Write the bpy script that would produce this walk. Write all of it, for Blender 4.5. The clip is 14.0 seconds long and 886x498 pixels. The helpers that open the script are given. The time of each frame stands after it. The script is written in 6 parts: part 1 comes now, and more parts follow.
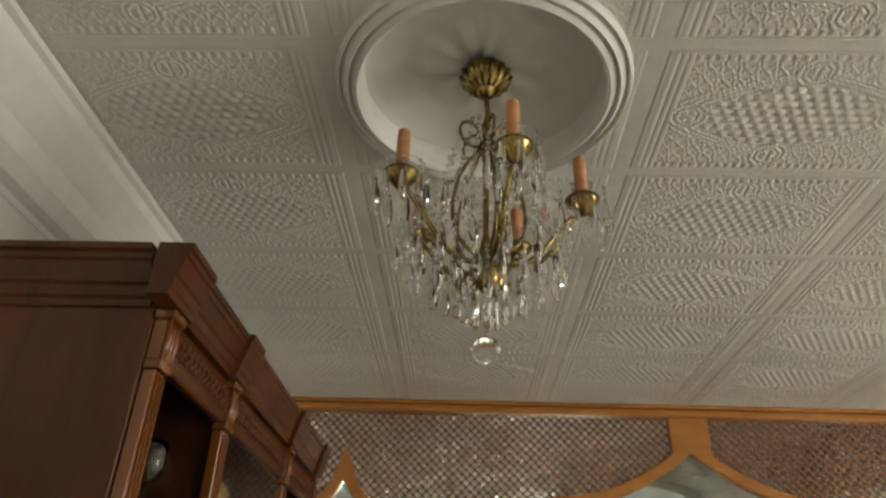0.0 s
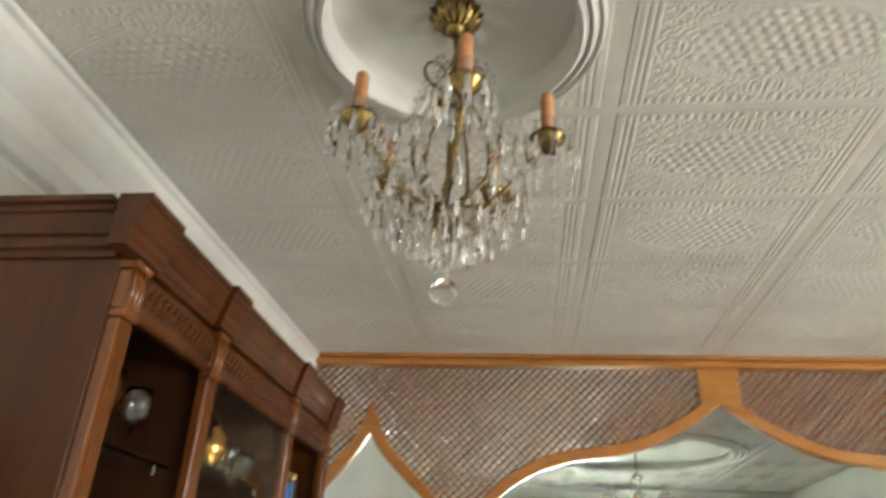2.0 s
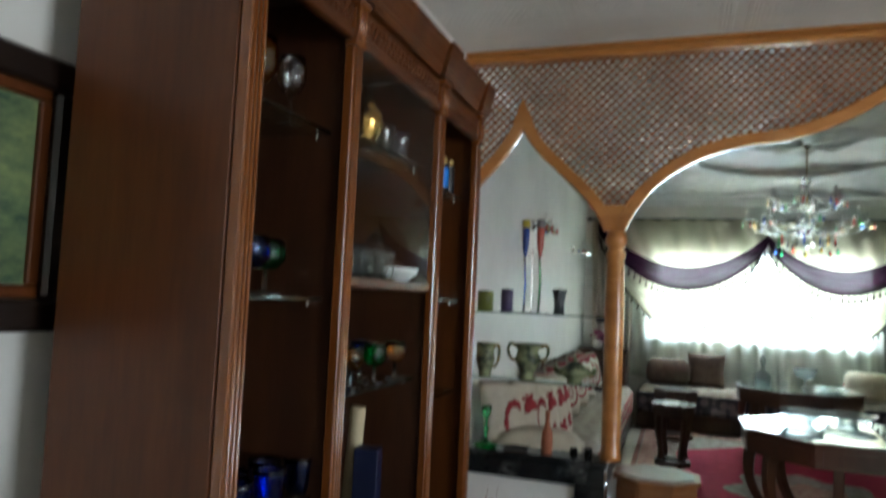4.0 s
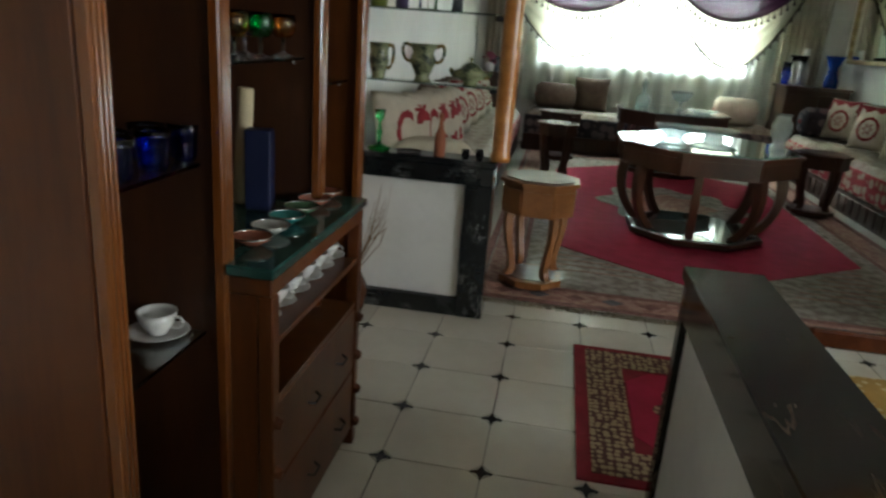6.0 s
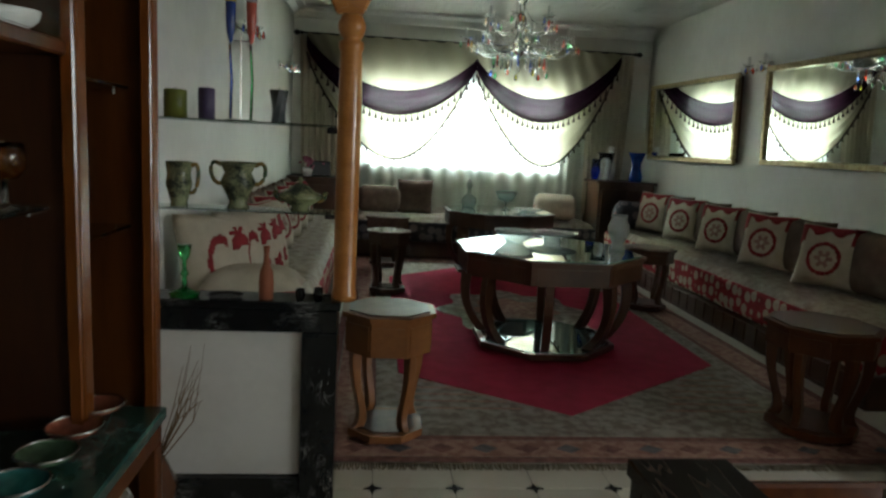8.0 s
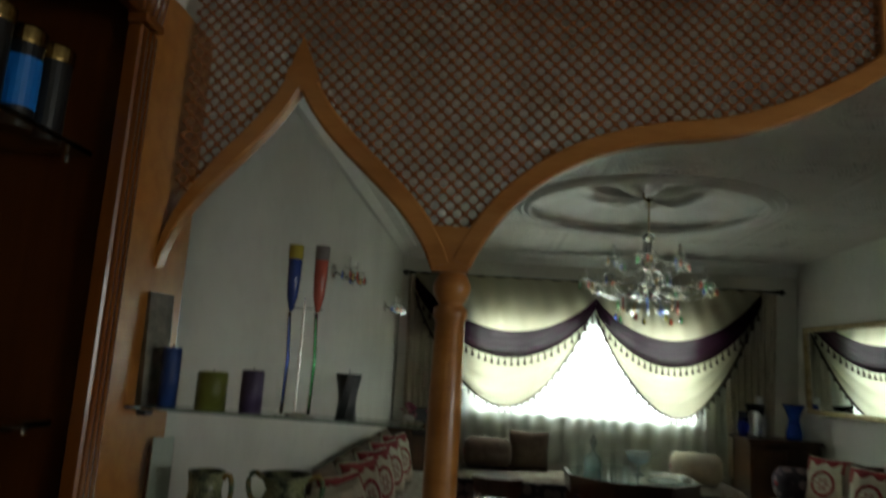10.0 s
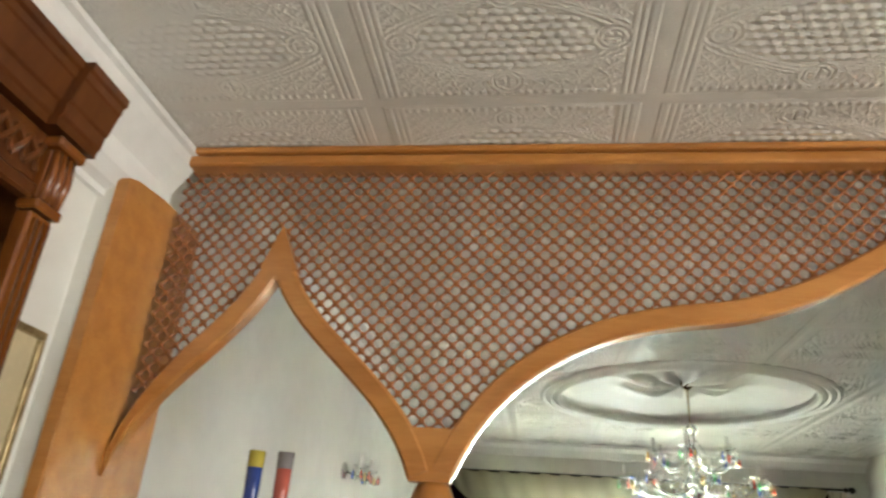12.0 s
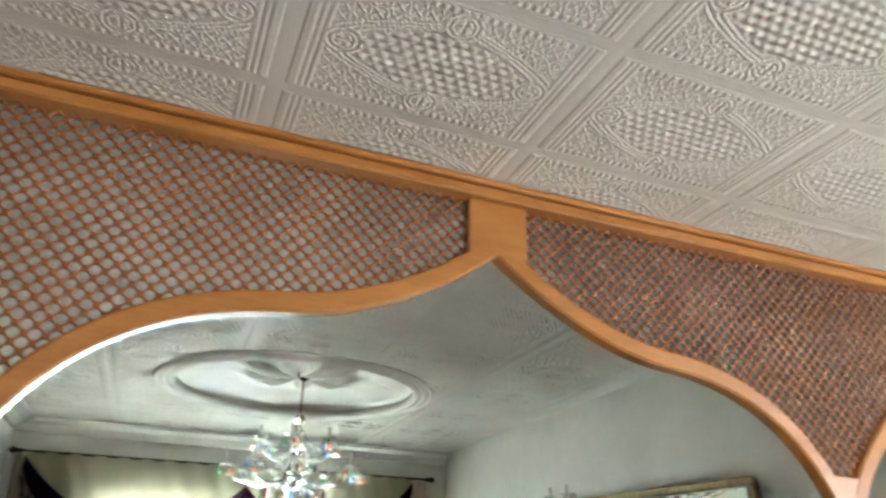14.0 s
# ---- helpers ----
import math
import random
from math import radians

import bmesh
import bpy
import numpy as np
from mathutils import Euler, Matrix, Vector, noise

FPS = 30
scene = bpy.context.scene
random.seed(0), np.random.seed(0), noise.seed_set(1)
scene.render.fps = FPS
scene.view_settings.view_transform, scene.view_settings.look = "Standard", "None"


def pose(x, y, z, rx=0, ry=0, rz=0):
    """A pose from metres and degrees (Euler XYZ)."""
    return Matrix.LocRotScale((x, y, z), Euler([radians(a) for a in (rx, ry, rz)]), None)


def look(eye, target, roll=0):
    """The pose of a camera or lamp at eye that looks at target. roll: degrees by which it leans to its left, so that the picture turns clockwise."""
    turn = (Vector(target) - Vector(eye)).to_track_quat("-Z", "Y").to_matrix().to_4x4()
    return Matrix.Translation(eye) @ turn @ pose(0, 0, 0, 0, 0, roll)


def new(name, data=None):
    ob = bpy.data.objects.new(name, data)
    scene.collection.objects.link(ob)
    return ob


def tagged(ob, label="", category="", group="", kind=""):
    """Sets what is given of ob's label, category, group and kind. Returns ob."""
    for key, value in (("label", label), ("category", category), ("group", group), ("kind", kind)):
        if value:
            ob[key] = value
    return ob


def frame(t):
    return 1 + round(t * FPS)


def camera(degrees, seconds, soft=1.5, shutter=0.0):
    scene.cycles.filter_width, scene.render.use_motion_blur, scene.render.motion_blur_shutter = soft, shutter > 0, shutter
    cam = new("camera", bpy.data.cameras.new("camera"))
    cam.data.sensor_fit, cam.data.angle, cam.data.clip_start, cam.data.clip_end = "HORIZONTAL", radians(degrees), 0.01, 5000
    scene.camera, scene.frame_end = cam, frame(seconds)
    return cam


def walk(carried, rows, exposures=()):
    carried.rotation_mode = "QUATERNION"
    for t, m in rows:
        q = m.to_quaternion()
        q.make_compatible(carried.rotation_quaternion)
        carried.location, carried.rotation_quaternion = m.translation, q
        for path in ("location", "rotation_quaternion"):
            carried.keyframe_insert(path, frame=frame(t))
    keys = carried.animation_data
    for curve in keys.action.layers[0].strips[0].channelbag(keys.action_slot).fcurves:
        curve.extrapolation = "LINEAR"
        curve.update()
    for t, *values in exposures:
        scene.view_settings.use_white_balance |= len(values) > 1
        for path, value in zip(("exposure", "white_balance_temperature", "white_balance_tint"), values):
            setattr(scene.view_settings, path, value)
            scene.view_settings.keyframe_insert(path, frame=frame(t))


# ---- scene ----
cam = camera(65.3, 14.0, soft=2.4, shutter=0.5)
PATH = [
    (0, (0.249, 0.072, 1.62), (0.18, 1.805, 2.616), 2.0),
    (0.5, (0.332, 0.096, 1.639), (0.179, 1.781, 2.705), 3.2),
    (1, (0.394, 0.09, 1.638), (0.365, 1.75, 2.753), 2.4),
    (1.5, (0.424, 0.093, 1.626), (0.401, 1.81, 2.652), 2.3),
    (2, (0.42, 0.116, 1.607), (0.192, 1.892, 2.498), 2.8),
    (2.5, (0.431, 0.149, 1.583), (0.008, 1.977, 2.277), 1.6),
    (3, (0.432, 0.172, 1.547), (-0.141, 2.013, 2.079), 0.9),
    (3.5, (0.437, 0.199, 1.514), (-0.179, 2.072, 1.847), 1.3),
    (4, (0.414, 0.21, 1.468), (-0.235, 2.097, 1.606), 2.6),
    (4.2, (0.413, 0.198, 1.459), (-0.246, 2.087, 1.442), 2.7),
    (6.3, (0.365, 0.303, 1.312), (0.201, 2.206, 0.718), 4.2),
    (6.5, (0.327, 0.358, 1.314), (0.253, 2.287, 0.792), 3.9),
    (7, (0.264, 0.484, 1.338), (0.386, 2.44, 0.935), 2.7),
    (7.2, (0.254, 0.559, 1.343), (0.399, 2.519, 0.972), 2.5),
    (9.3, (0.226, 1.422, 1.511), (0.484, 3.405, 1.51), 3.8),
    (9.5, (0.233, 1.498, 1.544), (0.36, 3.491, 1.646), 4.9),
    (10, (0.236, 1.643, 1.562), (0.095, 3.61, 1.892), 3.7),
    (10.5, (0.228, 1.744, 1.591), (0.042, 3.641, 2.198), 3.2),
    (11, (0.279, 1.783, 1.62), (-0.016, 3.597, 2.408), 3.7),
    (11.5, (0.326, 1.806, 1.631), (-0.008, 3.582, 2.487), 3.8),
    (12, (0.369, 1.817, 1.634), (0.092, 3.615, 2.466), 4.3),
    (12.5, (0.411, 1.806, 1.63), (0.357, 3.598, 2.515), 3.8),
    (13, (0.453, 1.798, 1.627), (0.658, 3.577, 2.517), 3.1),
    (13.5, (0.492, 1.805, 1.625), (0.935, 3.548, 2.5), 2.7),
    (14, (0.527, 1.811, 1.622), (1.188, 3.496, 2.474), 1.4),
]
EXPOSURES = [(0.0, 2.2, 6700, 9), (0.5, 2.65, 6400, 10), (1.0, 2.7, 6400, 10), (1.5, 2.85, 6300, 10), (2.5, 3.0, 6100, 10), (3.0, 2.75, 5750, 9), (4.0, 2.3, 5450, 9), (6.5, 2.15, 5800, 6), (7.2, 1.95, 5800, 6), (9.5, 0.75, 6200, 4), (10.0, 0.7, 6300, 5), (10.5, 1.0, 6800, 9), (11.0, 2.5, 7000, 12), (11.5, 3.05, 6700, 12), (12.0, 3.2, 6350, 12), (12.5, 3.2, 6150, 12), (14.0, 3.2, 5800, 12)]
walk(cam, [(t, look(eye, target, roll)) for t, eye, target, roll in PATH], EXPOSURES)

# ---- world and light ----
world = bpy.data.worlds.new("world")
scene.world = world
world.use_nodes = True
wn = world.node_tree.nodes
sky = wn.new("ShaderNodeTexSky")
sky.sky_type, sky.sun_disc, sky.sun_elevation, sky.sun_rotation = "NISHITA", False, radians(65), radians(90)
wn["Background"].inputs[1].default_value = 0.12
world.node_tree.links.new(sky.outputs[0], wn["Background"].inputs[0])


def lamp_area(name, eye, target, w, h, power, colour):
    d = bpy.data.lights.new(name, "AREA")
    d.shape, d.size, d.size_y, d.energy, d.color = "RECTANGLE", w, h, power, colour
    ob = new(name, d)
    ob.matrix_world = look(eye, target)
    return ob


# plan: dining room y -2.6 to 3.5, salon behind the arched screen
XL, XR, YB, YS, ZC = -0.74, 5.4, -2.6, 3.44, 2.672
SX0, SX1, SY1, SZ = -0.80, 3.72, 9.72, 2.935
lamp_area("salon_window_daylight", (1.35, SY1 + 0.12, 1.59), (1.35, 0, 1.0), 2.4, 1.0, 76, (0.94, 1.0, 0.98))
BY0, BY1 = -1.3, 1.0
lamp_area("east_window_daylight", (XR + 0.06, (BY0 + BY1) / 2, 1.6), (0.6, 1.4, 2.25), 2.0, 1.3, 20, (1.0, 0.96, 0.89))
sun = new("sun", bpy.data.lights.new("sun", "SUN"))
sun.data.energy, sun.data.angle, sun.data.color = 2.5, radians(0.5), (1.0, 0.96, 0.90)
sun.matrix_world = look((9.0, -0.6, 9.0), (4.8, -0.2, 0.0))

# ---- materials ----


def mat(name, colour, rough=0.5, metal=0.0, dark=None, scale=6.0, stretch=(1, 1, 1), amount=0.5, bump=0.0, bscale=60.0, **more):
    """Principled surface with two scales of variation; dark is the second colour."""
    m = bpy.data.materials.new(name)
    m.use_nodes = True
    nt = m.node_tree
    n, l = nt.nodes, nt.links
    b = n["Principled BSDF"]
    b.inputs["Roughness"].default_value, b.inputs["Metallic"].default_value = rough, metal
    for k, v in more.items():
        b.inputs[k.replace("_", " ")].default_value = v
    tc = n.new("ShaderNodeTexCoord")
    mp = n.new("ShaderNodeMapping")
    mp.inputs["Scale"].default_value = stretch
    l.new(tc.outputs["Object"], mp.inputs[0])
    dark = dark or tuple(c * 0.82 for c in colour)
    a, f = n.new("ShaderNodeTexNoise"), n.new("ShaderNodeTexNoise")
    a.inputs["Scale"].default_value, a.inputs["Detail"].default_value = scale, 4
    f.inputs["Scale"].default_value, f.inputs["Detail"].default_value = scale * 9, 3
    l.new(mp.outputs[0], a.inputs[0]), l.new(mp.outputs[0], f.inputs[0])
    add = n.new("ShaderNodeMath")
    add.operation = "MULTIPLY_ADD"
    add.inputs[1].default_value = 0.35
    l.new(f.outputs[0], add.inputs[0]), l.new(a.outputs[0], add.inputs[2])
    ramp = n.new("ShaderNodeMapRange")
    ramp.inputs[1].default_value, ramp.inputs[2].default_value = 0.67 - amount * 0.3, 0.67 + amount * 0.3
    l.new(add.outputs[0], ramp.inputs[0])
    mix = n.new("ShaderNodeMix")
    mix.data_type = "RGBA"
    mix.inputs[6].default_value, mix.inputs[7].default_value = (*dark, 1), (*colour, 1)
    l.new(ramp.outputs[0], mix.inputs[0])
    l.new(mix.outputs[2], b.inputs["Base Color"])
    if bump:
        bn, bt = n.new("ShaderNodeBump"), n.new("ShaderNodeTexNoise")
        bt.inputs["Scale"].default_value = bscale
        l.new(mp.outputs[0], bt.inputs[0])
        bn.inputs["Strength"].default_value, bn.inputs["Distance"].default_value = bump, 0.004
        l.new(bt.outputs[0], bn.inputs["Height"]), l.new(bn.outputs[0], b.inputs["Normal"])
    return m


def bsdf(m):
    return m.node_tree.nodes["Principled BSDF"]


WALL = mat("wall_paint", (0.74, 0.73, 0.67), 0.6, dark=(0.66, 0.65, 0.59), scale=1.3, bump=0.15, bscale=120)
PLASTER = mat("ceiling_plaster", (0.76, 0.74, 0.69), 0.55, dark=(0.69, 0.67, 0.62), scale=2, bump=0.1, bscale=150)
MOULD = mat("plaster_moulding", (0.78, 0.77, 0.73), 0.5, dark=(0.71, 0.70, 0.66), scale=3)
ORANGE = mat("varnished_beech", (0.50, 0.215, 0.05), 0.3, dark=(0.40, 0.155, 0.03), scale=3, stretch=(1, 6, 6), bump=0.05, bscale=30, Coat_Weight=0.4, Coat_Roughness=0.12)
LATT = mat("turned_beech", (0.31, 0.107, 0.022), 0.38, dark=(0.23, 0.076, 0.015), scale=5)
CHERRY = mat("cherry_wood", (0.105, 0.0305, 0.0055), 0.38, dark=(0.07, 0.019, 0.0034), scale=2.5, stretch=(5, 5, 0.6), bump=0.06, bscale=26, Specular_IOR_Level=0.35, Coat_Weight=0.12, Coat_Roughness=0.15)
POSTWOOD = mat("polished_cherry_post", (0.21, 0.066, 0.012), 0.24, dark=(0.15, 0.045, 0.008), scale=3, stretch=(5, 5, 0.6), Coat_Weight=0.5, Coat_Roughness=0.08)
# cherry darkened in its colour to stand for shade inside the cabinet bays
CHERRY_SHADE = mat("shaded_cherry_panel", (0.060, 0.018, 0.004), 0.5, dark=(0.038, 0.011, 0.0025), scale=2.5, stretch=(5, 5, 0.6))
WALNUT = mat("walnut", (0.085, 0.034, 0.015), 0.3, dark=(0.05, 0.02, 0.009), scale=3, stretch=(1, 1, 0.4), Coat_Weight=0.4, Coat_Roughness=0.1)
TILE = mat("cream_floor_tile", (0.66, 0.63, 0.54), 0.16, dark=(0.60, 0.57, 0.48), scale=1.5)
INSET = mat("black_inset", (0.02, 0.02, 0.022), 0.15)
GROUT = mat("grey_grout", (0.36, 0.33, 0.28), 0.8)
BRASS = mat("brass", (0.42, 0.30, 0.11), 0.24, 1.0, dark=(0.15, 0.10, 0.04), scale=34)
IRON = mat("dark_iron", (0.05, 0.045, 0.045), 0.4, 0.8)
CHROME = mat("silver_metal", (0.7, 0.7, 0.68), 0.15, 1.0)
CANDLE = mat("candle_sleeve", (0.62, 0.30, 0.14), 0.55, dark=(0.52, 0.22, 0.09), scale=30)
MIRROR = mat("mirror_glass", (0.86, 0.9, 0.88), 0.01, 1.0, dark=(0.86, 0.9, 0.88))
GILT = mat("gilt_frame", (0.42, 0.33, 0.17), 0.4, 0.6, dark=(0.25, 0.18, 0.08), scale=25, bump=0.3)
CERAMIC = mat("white_porcelain", (0.78, 0.77, 0.73), 0.12)
BLUE = mat("blue_card", (0.004, 0.009, 0.046), 0.5)
PAPER = mat("white_paper", (0.75, 0.75, 0.74), 0.7)
CREAMBOX = mat("cream_card", (0.62, 0.52, 0.32), 0.6)
CREAMCLOTH = mat("cream_cushion_cloth", (0.60, 0.54, 0.42), 0.85, dark=(0.52, 0.46, 0.35), scale=12, bump=0.4, bscale=200)
BROWNCLOTH = mat("brown_cushion_cloth", (0.17, 0.115, 0.08), 0.8, dark=(0.13, 0.085, 0.06), scale=14, bump=0.4, bscale=200)
REDCLOTH = mat("dark_red_cloth", (0.33, 0.025, 0.03), 0.75, dark=(0.24, 0.015, 0.02), scale=14, bump=0.3, bscale=200)
SEATCLOTH = mat("tufted_seat_cloth", (0.44, 0.39, 0.32), 0.7, dark=(0.27, 0.22, 0.17), scale=16, bump=0.5, bscale=60)
FRINGE = mat("bronze_fringe", (0.16, 0.12, 0.07), 0.9)
TASSEL = mat("dark_tassel", (0.05, 0.032, 0.025), 0.85)
GREY_RUG = mat("patterned_grey_wool", (0.36, 0.33, 0.28), 0.95, dark=(0.20, 0.17, 0.14), scale=16, amount=0.35, bump=0.4, bscale=150)
RED_RUG = mat("red_wool", (0.40, 0.012, 0.055), 0.95, dark=(0.32, 0.008, 0.04), scale=9, bump=0.4, bscale=150)
PINK_RUG = mat("rose_wool", (0.42, 0.26, 0.20), 0.95, dark=(0.28, 0.14, 0.11), scale=22, amount=0.3, bump=0.4, bscale=150)
DKRED_RUG = mat("crimson_wool", (0.24, 0.012, 0.025), 0.95, dark=(0.17, 0.008, 0.015), scale=12, bump=0.4, bscale=150)


def marble(name, base, vein, scale, width):
    m = mat(name, base, 0.1, dark=tuple(c * 0.6 for c in base), scale=5)
    nt = m.node_tree
    n, l = nt.nodes, nt.links
    tc, no, w = n.new("ShaderNodeTexCoord"), n.new("ShaderNodeTexNoise"), n.new("ShaderNodeTexVoronoi")
    no.inputs["Scale"].default_value = 7
    w.feature, w.inputs["Scale"].default_value = "DISTANCE_TO_EDGE", scale
    v = n.new("ShaderNodeVectorMath")
    v.operation = "MULTIPLY_ADD"
    v.inputs[1].default_value = (0.35, 0.35, 0.35)
    l.new(no.outputs["Color"], v.inputs[0]), l.new(tc.outputs["Object"], v.inputs[2]), l.new(v.outputs[0], w.inputs[0])
    r = n.new("ShaderNodeMapRange")
    r.inputs[1].default_value, r.inputs[2].default_value, r.inputs[3].default_value, r.inputs[4].default_value = 0.0, width, 1, 0
    l.new(w.outputs[0], r.inputs[0])
    gate = n.new("ShaderNodeTexNoise")
    gate.inputs["Scale"].default_value = 4.5
    l.new(tc.outputs["Object"], gate.inputs[0])
    g2 = n.new("ShaderNodeMapRange")
    g2.inputs[1].default_value, g2.inputs[2].default_value = 0.48, 0.62
    l.new(gate.outputs[0], g2.inputs[0])
    mu = n.new("ShaderNodeMath")
    mu.operation = "MULTIPLY"
    l.new(r.outputs[0], mu.inputs[0]), l.new(g2.outputs[0], mu.inputs[1])
    mix = n.new("ShaderNodeMix")
    mix.data_type = "RGBA"
    mix.inputs[7].default_value = (*vein, 1)
    old = bsdf(m).inputs["Base Color"].links[0].from_socket
    l.new(mu.outputs[0], mix.inputs[0]), l.new(old, mix.inputs[6]), l.new(mix.outputs[2], bsdf(m).inputs["Base Color"])
    return m


BLACKM = marble("black_veined_marble", (0.014, 0.016, 0.017), (0.50, 0.50, 0.47), 7, 0.035)
BROWNM = marble("brown_black_marble", (0.020, 0.017, 0.014), (0.105, 0.08, 0.06), 3.6, 0.05)
bsdf(BROWNM).inputs["Specular IOR Level"].default_value = 0.28
GREENM = marble("green_marble", (0.028, 0.075, 0.062), (0.10, 0.17, 0.15), 16, 0.04)


def glass(name, colour=(0.95, 0.97, 0.96), rough=0.02):
    m = mat(name, colour, rough, dark=colour, Transmission_Weight=1.0, IOR=1.5)
    return m


CLEAR = glass("clear_crystal")
CRYSTAL = mat("cut_crystal", (0.93, 0.97, 0.97), 0.08, dark=(0.82, 0.90, 0.90), scale=40, Transmission_Weight=0.8, IOR=1.5)
DOORGLASS = glass("thin_door_glass")
bsdf(DOORGLASS).inputs["IOR"].default_value = 1.18
PENDANT = glass("pale_pendant_crystal", (0.97, 0.98, 0.98))
bsdf(PENDANT).inputs["IOR"].default_value = 1.32
GLASSPANE = glass("green_edge_glass", (0.80, 0.93, 0.88))
GLASS_BLUE, GLASS_GREEN, GLASS_RED = glass("blue_glass", (0.12, 0.22, 0.95)), glass("green_glass", (0.15, 0.8, 0.28)), glass("red_glass", (0.95, 0.12, 0.06))
GLASS_AMBER, GLASS_YEL = glass("amber_glass", (0.95, 0.62, 0.22)), glass("yellow_glass", (0.8, 0.7, 0.08))
GLASS_DARK = glass("smoke_glass", (0.05, 0.06, 0.07))


def sheer(name, colour, through_part, weave=9, spread=(0.0, 1.0)):
    m = bpy.data.materials.new(name)
    m.use_nodes = True
    nt = m.node_tree
    n, l = nt.nodes, nt.links
    n.remove(n["Principled BSDF"])
    d, t, p = n.new("ShaderNodeBsdfDiffuse"), n.new("ShaderNodeBsdfTranslucent"), n.new("ShaderNodeBsdfTransparent")
    d.inputs[0].default_value = t.inputs[0].default_value = (*colour, 1)
    tc, no = n.new("ShaderNodeTexCoord"), n.new("ShaderNodeTexNoise")
    no.inputs["Scale"].default_value = weave
    l.new(tc.outputs["Object"], no.inputs[0])
    a, b = n.new("ShaderNodeMixShader"), n.new("ShaderNodeMixShader")
    a.inputs[0].default_value = 0.6
    mr = n.new("ShaderNodeMapRange")
    mr.inputs[1].default_value, mr.inputs[2].default_value = spread
    mr.inputs[3].default_value, mr.inputs[4].default_value = through_part * 0.7, through_part * 1.3
    l.new(no.outputs[0], mr.inputs[0]), l.new(mr.outputs[0], b.inputs[0])
    l.new(d.outputs[0], a.inputs[1]), l.new(t.outputs[0], a.inputs[2])
    l.new(a.outputs[0], b.inputs[1]), l.new(p.outputs[0], b.inputs[2])
    l.new(b.outputs[0], n["Material Output"].inputs[0])
    return m


SHEER = sheer("cream_sheer", (0.47, 0.43, 0.31), 0.05)
SHEER_THIN = sheer("thin_white_net", (0.70, 0.73, 0.66), 0.05)
SHEER_SIDE = sheer("pale_side_sheer", (0.66, 0.60, 0.48), 0.04)

# ---- building helpers ----


def part(name, bm, material, parent=None, label="", smooth=False):
    me = bpy.data.meshes.new(name)
    if smooth:
        for f in bm.faces:
            f.smooth = True
    bm.to_mesh(me)
    bm.free()
    me.materials.append(material)
    ob = new(name, me)
    if parent:
        ob.parent = parent
    if label:
        ob["label"] = label
    return ob


def part_data(name, verts, faces, material, parent=None, label="", smooth=False):
    me = bpy.data.meshes.new(name)
    me.from_pydata(verts, [], faces)
    if smooth:
        me.shade_smooth()
    me.materials.append(material)
    ob = new(name, me)
    if parent:
        ob.parent = parent
    if label:
        ob["label"] = label
    return ob


def thing(name, x, y, z, label, category, group="", rz=0):
    ob = new(name)
    ob.empty_display_size = 0.05
    ob.matrix_world = pose(x, y, z, 0, 0, rz)
    return tagged(ob, label, category, group)


def box(x0, x1, y0, y1, z0, z1, bevel=0.0, bm=None, seg=1):
    out = bm or bmesh.new()
    made = bmesh.ops.create_cube(out, size=1, matrix=Matrix.LocRotScale(((x0 + x1) / 2, (y0 + y1) / 2, (z0 + z1) / 2), None, (abs(x1 - x0), abs(y1 - y0), abs(z1 - z0))))
    if bevel:
        edges = list({e for v in made["verts"] for e in v.link_edges})
        bmesh.ops.bevel(out, geom=edges, offset=bevel, segments=seg, affect="EDGES", profile=0.5)
    return out


def lathe(profile, n=20, bm=None, m=None, closed=False):
    """Turn a profile of (radius, height) about z."""
    out = bm or bmesh.new()
    rings = []
    m = m or Matrix()
    for r, z in profile:
        if r < 1e-5:
            rings.append([out.verts.new(m @ Vector((0, 0, z)))] * n)
        else:
            rings.append([out.verts.new(m @ Vector((r * math.cos(a * math.tau / n), r * math.sin(a * math.tau / n), z))) for a in range(n)])
    pairs = list(zip(rings, rings[1:]))
    if closed:
        pairs.append((rings[-1], rings[0]))
    for a, b in pairs:
        for i in range(n):
            vs = [a[i], a[(i + 1) % n], b[(i + 1) % n], b[i]]
            u = list(dict.fromkeys(vs))
            if len(u) > 2:
                out.faces.new(u)
    return out


def tube(points, r, n=8, bm=None, taper=None):
    """A round rod along points; taper gives a radius for each point."""
    out = bm or bmesh.new()
    pts = [Vector(p) for p in points]
    rings = []
    for i, p in enumerate(pts):
        d = (pts[min(i + 1, len(pts) - 1)] - pts[max(i - 1, 0)]).normalized()
        side = d.cross(Vector((0, 0, 1)) if abs(d.z) < 0.95 else Vector((1, 0, 0))).normalized()
        up = side.cross(d)
        rr = taper[i] if taper else r
        rings.append([out.verts.new(p + rr * (math.cos(a * math.tau / n) * side + math.sin(a * math.tau / n) * up)) for a in range(n)])
    for a, b in zip(rings, rings[1:]):
        for i in range(n):
            out.faces.new((a[i], a[(i + 1) % n], b[(i + 1) % n], b[i]))
    out.faces.new(rings[0][::-1]), out.faces.new(rings[-1])
    return out


def prism(outline, z0, z1, bm=None, m=None):
    """A plate from a plan outline of (x, y)."""
    out = bm or bmesh.new()
    m = m or Matrix()
    lo = [out.verts.new(m @ Vector((x, y, z0))) for x, y in outline]
    hi = [out.verts.new(m @ Vector((x, y, z1))) for x, y in outline]
    k = len(lo)
    out.faces.new(lo[::-1]), out.faces.new(hi)
    for i in range(k):
        out.faces.new((lo[i], lo[(i + 1) % k], hi[(i + 1) % k], hi[i]))
    return out


